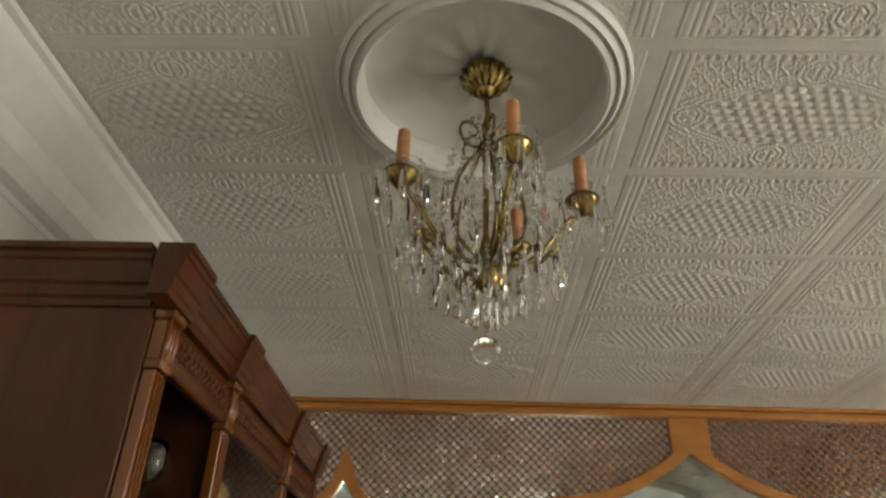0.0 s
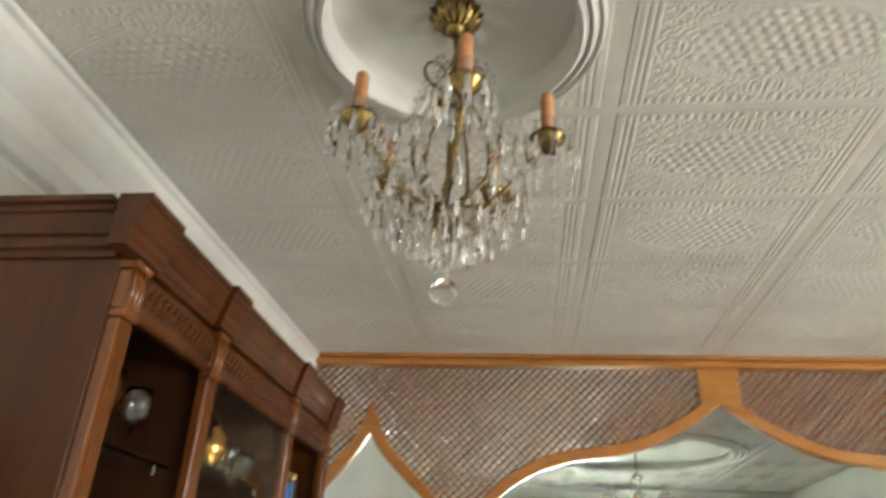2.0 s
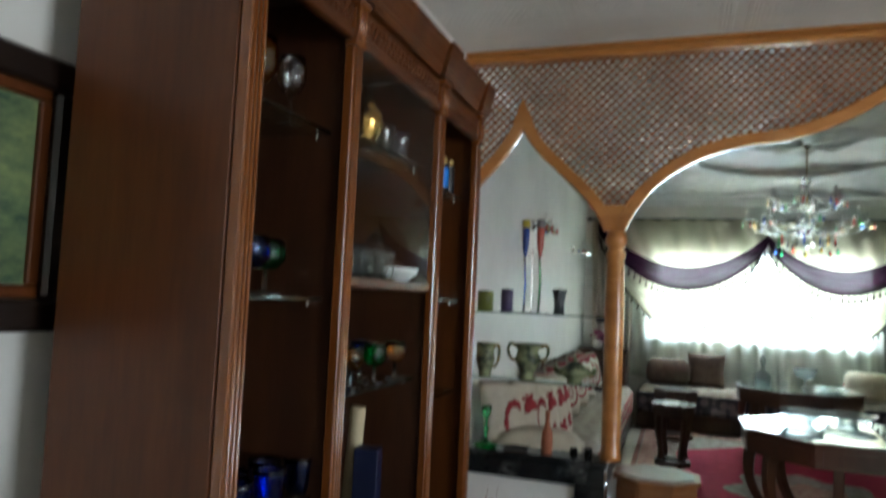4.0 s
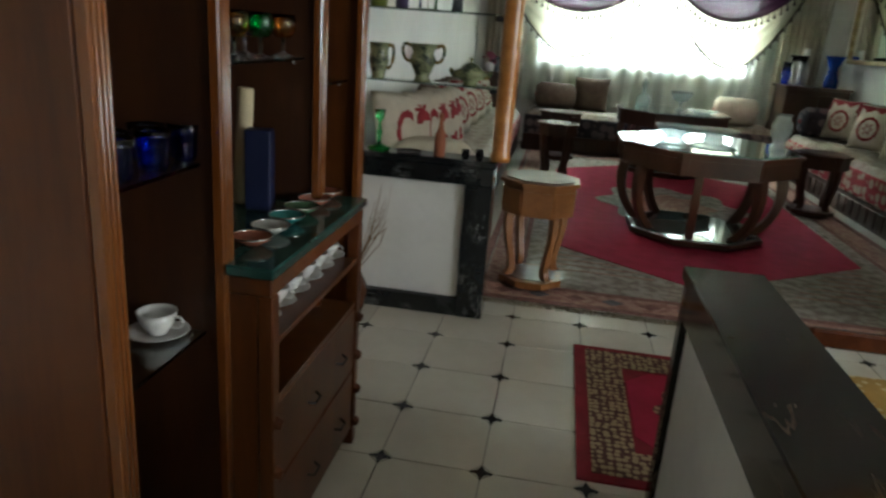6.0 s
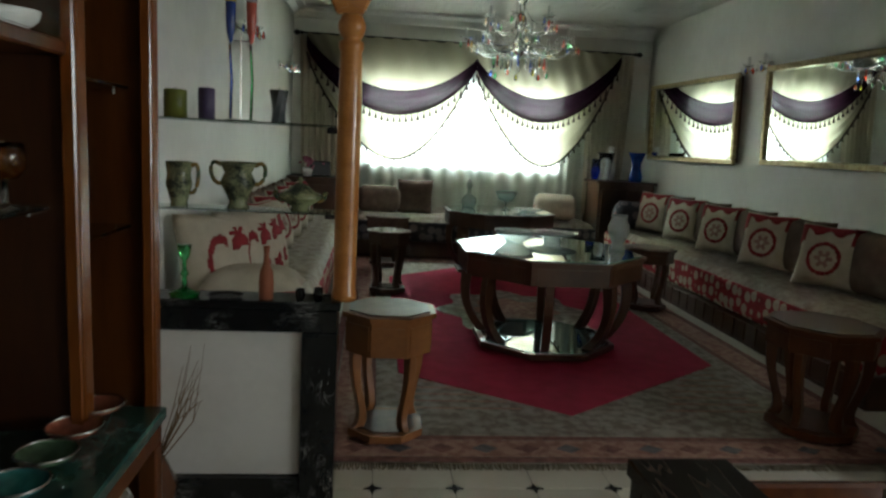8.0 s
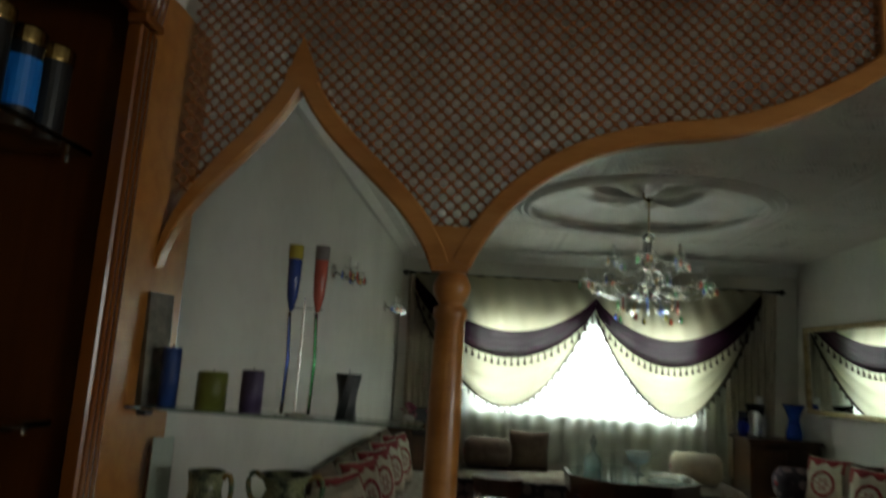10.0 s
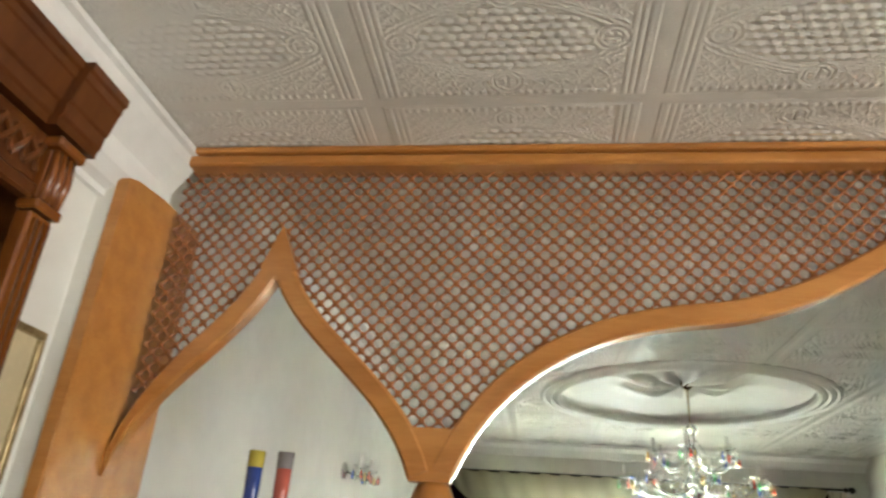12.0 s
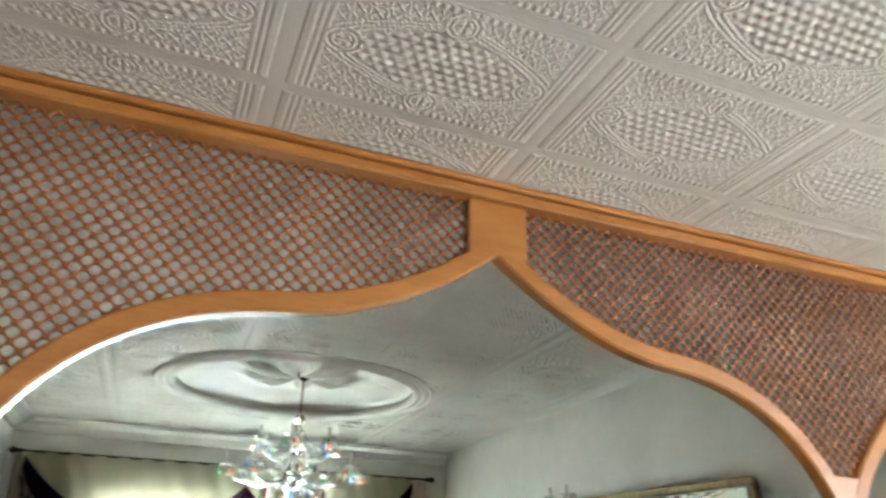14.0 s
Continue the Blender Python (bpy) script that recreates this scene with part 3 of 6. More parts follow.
# counter with dark marble top beside the walk
ctr = thing("marble_counter", 0.88, 1.03, 0, "low white partition counter with a dark veined marble top", "counter")
part("top_slab", box(-0.108, 0.108, -1.9, 1.155, 0.712, 0.750, 0.004), BROWNM, ctr)
part("end_pier", box(-0.100, 0.100, 1.09, 1.145, 0.0, 0.711, 0.002), BROWNM, ctr)
part("front_strip", box(-0.100, -0.085, -1.9, 1.088, 0.61, 0.711, 0.002), BROWNM, ctr)
part("body", box(-0.083, 0.095, -1.9, 1.088, 0.0, 0.711), MOULD, ctr)

# ---- dining room: display cabinet ----
CXF, CXB = -0.268, -0.645
P = (1.185, 1.56, 2.14, 2.54)
cab = thing("display_cabinet", -0.52, 1.87, 0, "tall cherry wood display cabinet with fluted posts and stepped cornice", "cabinet")


def in_cab(ob):
    ob.location = (0.52, -1.87, 0)
    return ob


in_cab(part("side_panel", box(CXB + 0.004, CXF - 0.025, P[0] - 0.024, P[0], 0.0, 2.15, 0.002), CHERRY, cab))
in_cab(part("side_panel", box(CXB + 0.004, CXF - 0.025, P[3], P[3] + 0.024, 0.0, 2.15, 0.002), CHERRY, cab))
in_cab(part("back_panel", box(CXB + 0.004, CXB + 0.02, P[0] + 0.001, P[3] - 0.001, 0.0, 2.148), CHERRY_SHADE, cab))
in_cab(part("roof", box(CXB + 0.004, CXF - 0.026, P[0] + 0.001, P[3] - 0.001, 2.12, 2.148), CHERRY_SHADE, cab))
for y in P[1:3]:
    in_cab(part("divider", box(CXB + 0.021, CXF - 0.026, y - 0.010, y + 0.010, 0.02, 2.119), CHERRY_SHADE, cab))


def fluted_post(y, z0, z1):
    post = in_cab(part("fluted_post", box(CXF - 0.024, CXF, y - 0.021, y + 0.021, z0, z1 - 0.101, 0.003), POSTWOOD, cab))
    for k in (-0.012, 0.0, 0.012):
        part("reed", tube([(CXF + 0.001, y + k, z0 + 0.06), (CXF + 0.001, y + k, z1 - 0.11)], 0.0045, 6), POSTWOOD, post, smooth=True)
    part("collar", box(CXF - 0.024, CXF + 0.008, y - 0.025, y + 0.025, z1 - 0.10, z1 - 0.085, 0.003), POSTWOOD, post)
    part("capital_block", box(CXF - 0.024, CXF, y - 0.021, y + 0.021, z1 - 0.0845, z1 - 0.011, 0.002), POSTWOOD, post)
    for k in (-0.014, 0.0, 0.014):
        part("capital_leaf", tube([(CXF + 0.001, y + k, z1 - 0.084), (CXF + 0.006, y + k, z1 - 0.05), (CXF + 0.002, y + k, z1 - 0.012)], 0.007, 6), POSTWOOD, post, smooth=True)
    part("abacus", box(CXF - 0.024, CXF + 0.014, y - 0.028, y + 0.028, z1 - 0.010, z1 + 0.006, 0.003), POSTWOOD, post)


for y in P:
    fluted_post(y, 0.0, 2.11)
# frieze with carved rope band, and the stepped cornice that breaks forward over each post
for a, b in zip(P, P[1:]):
    in_cab(part("frieze", box(CXF - 0.024, CXF - 0.010, a + 0.022, b - 0.022, 2.045, 2.117, 0.002), CHERRY, cab))
    in_cab(part("frieze_rail", box(CXF - 0.024, CXF - 0.002, a + 0.022, b - 0.022, 2.022, 2.044, 0.004), CHERRY, cab))
    n = int((b - a - 0.06) / 0.024)
    band_me = None
    for i in range(n):
        yy = a + 0.035 + i * 0.024
        if band_me is None:
            rope = tube([(CXF - 0.008, 0, 2.060), (CXF - 0.003, 0.012, 2.078), (CXF - 0.008, 0.024, 2.098)], 0.005, 5)
            tube([(CXF - 0.008, 0.024, 2.060), (CXF - 0.004, 0.012, 2.080), (CXF - 0.008, 0, 2.098)], 0.004, 5, rope)
            knot = part("carved_knot", rope, CHERRY, cab)
            band_me = knot.data
        else:
            knot = new("carved_knot", band_me)
            knot.parent = cab
        knot.location = (0.52, yy - 1.87, 0)
CORN = [(-0.03, 2.118), (0.006, 2.118), (0.008, 2.131), (0.014, 2.137), (0.016, 2.157), (0.022, 2.162), (0.034, 2.200), (0.039, 2.204), (0.040, 2.216), (0.048, 2.220), (0.048, 2.234), (-0.03, 2.234)]
CORN = [(max(o * 0.62, -0.03), 2.118 + (z - 2.118) * 0.85) for o, z in CORN]
CTOP = CORN[-1][1]


def cornice(y0, y1, out):
    bm = bmesh.new()
    e0 = [bm.verts.new((CXF + o + (out if o > 0 else 0), y0, z)) for o, z in CORN]
    e1 = [bm.verts.new((CXF + o + (out if o > 0 else 0), y1, z)) for o, z in CORN]
    k = len(CORN)
    for i in range(k):
        bm.faces.new((e0[i], e0[(i + 1) % k], e1[(i + 1) % k], e1[i]))
    bm.faces.new(e0[::-1]), bm.faces.new(e1)
    bmesh.ops.recalc_face_normals(bm, faces=bm.faces)
    return bm


for i, y in enumerate(P):
    a = y - (0.085 if i == 0 else 0.05)
    b = y + (0.036 if i == 3 else 0.045)
    in_cab(part("cornice_block", cornice(a, b, 0.014), CHERRY, cab))
    if i < 3:
        in_cab(part("cornice_run", cornice(b + 0.001, P[i + 1] - 0.051, 0.0), CHERRY, cab))
for y0, sgn in ((P[0] - 0.024, -1), (P[3] + 0.024, 1)):
    bm = bmesh.new()
    prof = [(max(o, 0) * (2.0 if sgn < 0 else 0.4), z) for o, z in CORN]
    e0 = [bm.verts.new((CXB + 0.004, y0 + sgn * (o + 0.001), z)) for o, z in prof[1:-1]] + [bm.verts.new((CXB + 0.004, y0, z)) for z in (CTOP, 2.118)]
    e1 = [bm.verts.new((CXF - 0.032, v.co.y, v.co.z)) for v in e0]
    k = len(e0)
    for i in range(k):
        bm.faces.new((e0[i], e0[(i + 1) % k], e1[(i + 1) % k], e1[i]))
    bm.faces.new(e0[::-1]), bm.faces.new(e1)
    bmesh.ops.recalc_face_normals(bm, faces=bm.faces)
    in_cab(part("side_cornice", bm, CHERRY, cab))
in_cab(part("top_board", box(CXB + 0.004, CXF - 0.031, P[0] - 0.02, P[3] + 0.02, CTOP - 0.03, CTOP + 0.001), CHERRY, cab))
front_pane = in_cab(part("glass_door", box(CXF - 0.012, CXF - 0.008, P[1] + 0.022, P[2] - 0.022, 1.506, 2.021), DOORGLASS, cab, "clear glass door over the upper middle bay"))
front_pane.visible_shadow = False
# shelves
SHELVES = [(0, 1.82, 1), (0, 1.455, 1), (0, 1.035, 1), (0, 0.665, 1), (1, 1.85, 1), (1, 1.23, 1), (2, 1.82, 1), (2, 1.46, 1), (2, 1.15, 1)]
for bay, z, gl in SHELVES:
    in_cab(part("glass_shelf", box(CXB + 0.03, CXF - 0.05, P[bay] + 0.013, P[bay + 1] - 0.013, z - 0.008, z, 0.001), GLASSPANE, cab))
    for yy in (P[bay] + 0.02, P[bay + 1] - 0.02):
        in_cab(part("shelf_pin", lathe([(0, -0.02), (0.004, -0.02), (0.004, -0.009), (0, -0.009)], 8, m=Matrix.Translation((CXF - 0.08, yy, z))), CHROME, cab))
in_cab(part("wood_shelf", box(CXB + 0.03, CXF - 0.012, P[1] + 0.012, P[2] - 0.012, 1.48, 1.505, 0.004), CHERRY, cab))
in_cab(part("base_board", box(CXB + 0.021, CXF - 0.026, P[0] + 0.001, P[3] - 0.001, 0.06, 0.09), CHERRY_SHADE, cab))
# lower middle chest that stands forward of the bays
CH = -0.166
slab_bm = box(CXF + 0.002, CH + 0.008, P[1] - 0.025, P[2] + 0.10, 0.803, 0.828, 0.004)
box(CXF - 0.30, CXF + 0.0015, P[1] + 0.022, P[2] - 0.022, 0.803, 0.828, bm=slab_bm)
in_cab(part("marble_top", slab_bm, GREENM, cab, "dark green marble slab"))
in_cab(part("chest_rail", box(CXF + 0.002, CH, P[1] - 0.012, P[2] + 0.09, 0.760, 0.802, 0.004), CHERRY, cab))
for y in (P[1] + 0.008, P[2] + 0.07):
    leg = box(CH - 0.035, CH, y - 0.018, y + 0.018, 0.0, 0.759, 0.003)
    for z in (0.08, 0.2, 0.32, 0.45):
        bmesh.ops.create_icosphere(leg, subdivisions=1, radius=0.02, matrix=Matrix.Translation((CH, y, z)))
    in_cab(part("chest_post", leg, CHERRY, cab))
in_cab(part("chest_side", box(CXF + 0.002, CH - 0.037, P[1] - 0.010, P[1] + 0.004, 0.0, 0.759), CHERRY, cab))
in_cab(part("chest_shelf", box(CXF - 0.2, CH - 0.004, P[1] + 0.028, P[2] + 0.05, 0.635, 0.650, 0.002), CHERRY, cab))
in_cab(part("chest_shelf", box(CXF - 0.2, CH - 0.004, P[1] + 0.028, P[2] + 0.05, 0.495, 0.507, 0.002), CHERRY, cab))
for z0, z1 in ((0.28, 0.49), (0.06, 0.275)):
    d = part("drawer", box(CXF + 0.002, CH - 0.004, P[1] + 0.030, P[2] + 0.048, z0, z1, 0.004), CHERRY, cab)
    in_cab(d)
    for y in (P[1] + 0.25, P[2] - 0.1):
        part("drawer_pull", tube([(CH - 0.004, y - 0.03, (z0 + z1) / 2), (CH + 0.014, y - 0.02, (z0 + z1) / 2 - 0.006), (CH + 0.014, y + 0.02, (z0 + z1) / 2 - 0.006), (CH - 0.004, y + 0.03, (z0 + z1) / 2)], 0.004, 6), IRON, d)

# ---- glass and china on the shelves ----


def shell(prof, t=0.0018):
    """A thin wall: the outer profile, then back down inside."""
    inner = [(max(r - t, 0.0), z + (t if r < 0.006 else 0)) for r, z in prof[::-1]]
    return prof + inner


def vessel(name, x, y, z, prof, material, label, category, group="", n=18, thick=0.0018, rz=0):
    v = part(name, lathe(shell(prof, thick), n), material, smooth=True)
    v.matrix_world = pose(x, y, z, 0, 0, rz)
    return tagged(v, label, category, group)


def goblet(x, y, z, h, r, bowl, label, stem=CLEAR, group="stemmed glasses on the cabinet shelves"):
    g = thing("wine_glass", x, y, z, label, "wine glass", group)
    part("foot", lathe([(0, 0), (r * 0.85, 0), (r * 0.85, 0.003), (0.006, 0.008), (0.0045, 0.012), (0.0045, h * 0.42), (0, h * 0.43)], 16), stem, g, smooth=True)
    part("bowl", lathe(shell([(0.002, h * 0.435), (r * 0.6, h * 0.46), (r, h * 0.62), (r * 1.02, h * 0.8), (r * 0.9, h)]), 18), bowl, g, smooth=True)
    return g


xm = -0.475
for k, (m, w) in enumerate(((GLASS_GREEN, "green"), (GLASS_BLUE, "blue"), (GLASS_GREEN, "green"))):
    goblet(-0.40 - 0.015 * k, P[0] + 0.14 + 0.085 * k, 1.456, 0.12, 0.042, m, "stemmed goblet with a %s glass bowl and clear foot" % w)
goblet(-0.38, P[0] + 0.075, 1.456, 0.20, 0.028, GLASS_RED, "tall goblet with a small red glass bowl")
goblet(-0.43, P[0] + 0.23, 1.821, 0.17, 0.045, GLASS_AMBER, "large amber glass goblet on the upper shelf")
goblet(xm + 0.1, P[0] + 0.28, 1.821, 0.14, 0.03, CLEAR, "clear stemmed glass on the upper shelf")
for k in range(2):
    goblet(xm + 0.11 * (1 - k), P[0] + 0.10 + 0.1 * k, 1.036, 0.24, 0.036, CLEAR, "tall clear stemmed flute glass")
tumbler = [(0.0, 0.0), (0.024, 0.0), (0.030, 0.012), (0.033, 0.06), (0.036, 0.075)]
for k in range(5):
    vessel("tumbler", xm + 0.12 - 0.05 * (k % 2), P[0] + 0.14 + 0.058 * k, 1.036, tumbler, GLASS_BLUE, "small cobalt blue glass tumbler", "glass", "blue tumblers on the shelf")
cup = [(0.0, 0.0), (0.022, 0.0), (0.024, 0.006), (0.040, 0.030), (0.046, 0.055)]


def tea_cup(x, y, z, s=1.0, group="porcelain cups and saucers"):
    c = thing("tea_cup", x, y, z, "white porcelain tea cup on its saucer", "cup", group)
    c.scale = (s, s, s)
    part("saucer", lathe(shell([(0.0, 0.0), (0.03, 0.0), (0.055, 0.006), (0.072, 0.014)], 0.003), 22), CERAMIC, c, smooth=True)
    part("bowl", lathe(shell([(r, h + 0.006) for r, h in cup], 0.0025), 20), CERAMIC, c, smooth=True)
    part("handle", tube(bez((0.042, 0, 0.05), (0.075, 0, 0.065), (0.075, 0, 0.015), (0.034, 0, 0.026), 8), 0.003, 6), CERAMIC, c)
    return c


for k in range(3):
    tea_cup(-0.40 - 0.10 * (k == 1), P[0] + 0.09 + 0.11 * k, 0.666, 0.9)
for k in range(6):
    tea_cup(CH - 0.09, P[1] + 0.12 + 0.098 * k, 0.651, 0.72)
# decorated bowls on the marble slab
GLAZES = [mat("glaze_" + w, c, 0.12, dark=tuple(0.5 * k for k in c), scale=40) for w, c in (("rust", (0.30, 0.10, 0.06)), ("silver", (0.45, 0.44, 0.40)), ("teal", (0.04, 0.20, 0.19)), ("green", (0.08, 0.15, 0.08)))]
for k in range(6):
    for dx, dy, pr in ((0.105, 0.12, [(0.0, 0.0), (0.02, 0.0), (0.025, 0.004), (0.042, 0.014), (0.048, 0.021)]),):
        bowl = thing("small_bowl", CH - dx, P[1] + dy + 0.102 * k, 0.829, "small shallow glazed bowl with a bright silver rim", "bowl", "bowls along the marble slab")
        part("body", lathe(shell(pr, 0.003), 20), GLAZES[(0, 1, 2, 3, 0, 0)[k]], bowl, smooth=True)
        part("rim", lathe([(pr[-1][0] - 0.004, pr[-1][1] + 0.001), (pr[-1][0], pr[-1][1] + 0.003), (pr[-1][0] + 0.001, pr[-1][1]), (pr[-1][0] - 0.002, pr[-1][1] - 0.001)], 20, closed=True), CHROME, bowl, "silver rim", smooth=True)
# bottles and boxes standing behind them
bag = part("gift_bag", box(-0.034, 0.034, -0.03, 0.03, 0, 0.215, 0.003), BLUE)
bag.matrix_world = pose(-0.39, P[1] + 0.43, 0.829, 0, 0, 12)
tagged(bag, "dark blue card bottle tube on the marble slab", "box")
sleeve = part("cream_roll", lathe([(0, 0), (0.021, 0), (0.022, 0.02), (0.022, 0.312), (0.019, 0.316), (0.015, 0.312), (0, 0.30)], 18), CREAMBOX, smooth=True)
sleeve.matrix_world = pose(-0.462, P[1] + 0.47, 0.829, 0, 3, 0)
tagged(sleeve, "tall cream paper roll standing behind the blue tube", "paper roll")
papers = part("folded_paper", prism([(-0.06, -0.07), (0.05, -0.06), (0.065, 0.05), (-0.05, 0.07)], 0, 0.004), PAPER)
papers.matrix_world = pose(-0.50, P[1] + 0.30, 1.102, 8, 12, 0)
tagged(papers, "folded white paper lying on the carton", "paper")
cart = part("carton", box(-0.05, 0.05, -0.07, 0.07, 0, 0.26, 0.003), mat("brown_carton", (0.20, 0.12, 0.06), 0.7))
cart.matrix_world = pose(-0.53, P[1] + 0.30, 0.829, 0, 0, 5)
tagged(cart, "plain brown carton at the back of the slab", "box")
for k, m in enumerate((GLASS_BLUE, GLASS_AMBER, GLASS_AMBER, GLASS_GREEN, GLASS_GREEN, GLASS_BLUE, GLASS_AMBER)):
    goblet(-0.345 - 0.075 * (k % 2), P[1] + 0.06 + 0.07 * k, 1.231, 0.105, 0.032, m, "small coloured glass goblet with clear foot", group="coloured goblets in the middle bay")


def teapot(x, y, z, s, material, label):
    t = thing("teapot", x, y, z, label, "teapot", "teapots in the middle bay")
    t.scale = (s, s, s)
    part("body", lathe(shell([(0, 0), (0.035, 0), (0.038, 0.01), (0.062, 0.05), (0.055, 0.09), (0.032, 0.115), (0.034, 0.122)], 0.002), 22), material, t, smooth=True)
    part("lid", lathe([(0.033, 0.123), (0.022, 0.145), (0.006, 0.155), (0.009, 0.167), (0, 0.175)], 18), material, t, smooth=True)
    part("spout", tube(bez((0, 0.05, 0.04), (0, 0.09, 0.05), (0, 0.08, 0.10), (0, 0.115, 0.118), 8), 0.01, 8, taper=[0.014 - 0.001 * i for i in range(9)]), material, t, smooth=True)
    part("handle", tube(bez((0, -0.05, 0.09), (0, -0.11, 0.115), (0, -0.11, 0.03), (0, -0.052, 0.035), 10), 0.0045, 6), material, t, smooth=True)
    return t


teapot(-0.36, P[1] + 0.23, 1.851, 0.85, mat("gilt_metal", (0.62, 0.38, 0.11), 0.16, 1.0), "gold metal teapot with tall lid on the upper shelf")
for k in range(4):
    vessel("tumbler", -0.36 - 0.06 * (k % 2), P[1] + 0.35 + 0.055 * k, 1.851, tumbler, CLEAR, "clear glass tumbler with gold rim", "glass", "clear tumblers in the middle bay")
teapot(-0.39, P[1] + 0.40, 1.506, 0.85, CLEAR, "clear glass teapot on the wooden shelf")
for k in range(6):
    vessel("tumbler", -0.325 - 0.06 * (k % 2), P[1] + 0.11 + 0.05 * k, 1.506, tumbler, CLEAR, "clear glass tumbler with gold rim", "glass", "clear tumblers in the middle bay")
vessel("white_dish", -0.38, P[1] + 0.56, 1.506, [(0, 0), (0.026, 0), (0.03, 0.006), (0.055, 0.026), (0.06, 0.042)], CERAMIC, "white ribbed porcelain dish", "dish", "", 22, 0.003)
TIN = mat("black_tin", (0.012, 0.013, 0.015), 0.3)
LABEL_BLUE = mat("bright_blue_label", (0.01, 0.18, 0.62), 0.4)
for k, (dx, dy) in enumerate(((-0.02, 0.308), (-0.015, 0.256), (-0.02, 0.19), (0.03, 0.12))):
    t = thing("tin_canister", -0.38 - dx, P[2] + 0.03 + dy, 1.821, "round black tin canister with brass lid", "canister", "canisters in the far bay")
    part("body", lathe([(0, 0), (0.023, 0), (0.023, 0.105), (0, 0.105)], 24), TIN, t)
    part("lid", lathe([(0.024, 0.102), (0.025, 0.105), (0.025, 0.122), (0.021, 0.126), (0, 0.126)], 24), BRASS, t, "ridged brass lid")
    if k in (1, 3):
        part("paper_label", lathe([(0.0236, 0.02), (0.0236, 0.085)], 24), LABEL_BLUE, t, "bright blue label")
stk = part("price_card", box(-0.002, 0.002, -0.03, 0.03, 0, 0.018), PAPER)
stk.matrix_world = pose(-0.36, P[2] + 0.20, 1.461, 0, -10, 0)
tagged(stk, "small white card strip on the shelf", "card")

# dark framed landscape picture on the cabinet wall
EBONY = mat("ebonised_wood", (0.018, 0.011, 0.008), 0.3)
pic = thing("wall_picture", XL + 0.002, 0.95, 1.37, "landscape painting in a wide dark wooden frame", "picture")
pw, ph = 0.30, 0.515
for a, b, c, d in ((-pw, pw, 0, 0.06), (-pw, pw, ph - 0.06, ph), (-pw, -pw + 0.06, 0.061, ph - 0.061), (pw - 0.06, pw, 0.061, ph - 0.061)):
    part("frame_bar", box(0, 0.035, a, b, c, d, 0.008), EBONY, pic)
for a, b, c, d in ((-pw + 0.061, pw - 0.061, 0.061, 0.085), (-pw + 0.061, pw - 0.061, ph - 0.085, ph - 0.061), (-pw + 0.061, -pw + 0.085, 0.086, ph - 0.086), (pw - 0.085, pw - 0.061, 0.086, ph - 0.086)):
    part("inner_slip", box(0, 0.022, a, b, c, d, 0.003), CHERRY, pic)
part("canvas", box(0, 0.012, -pw + 0.086, pw - 0.086, 0.086, ph - 0.086), mat("painted_landscape", (0.22, 0.27, 0.10), 0.5, dark=(0.03, 0.07, 0.04), scale=5, stretch=(1, 1, 2.5)), pic, "green landscape on canvas")

# ---- brass and crystal chandelier ----
CHX, CHY = 0.285, 1.20


def drop(z, r, h):
    return [(0, z), (r * 0.5, z - h * 0.12), (r, z - h * 0.62), (r * 0.62, z - h * 0.9), (0, z - h)]


def beads(points, r, bm):
    for p in points:
        bmesh.ops.create_icosphere(bm, subdivisions=1, radius=r, matrix=Matrix.Translation(p))


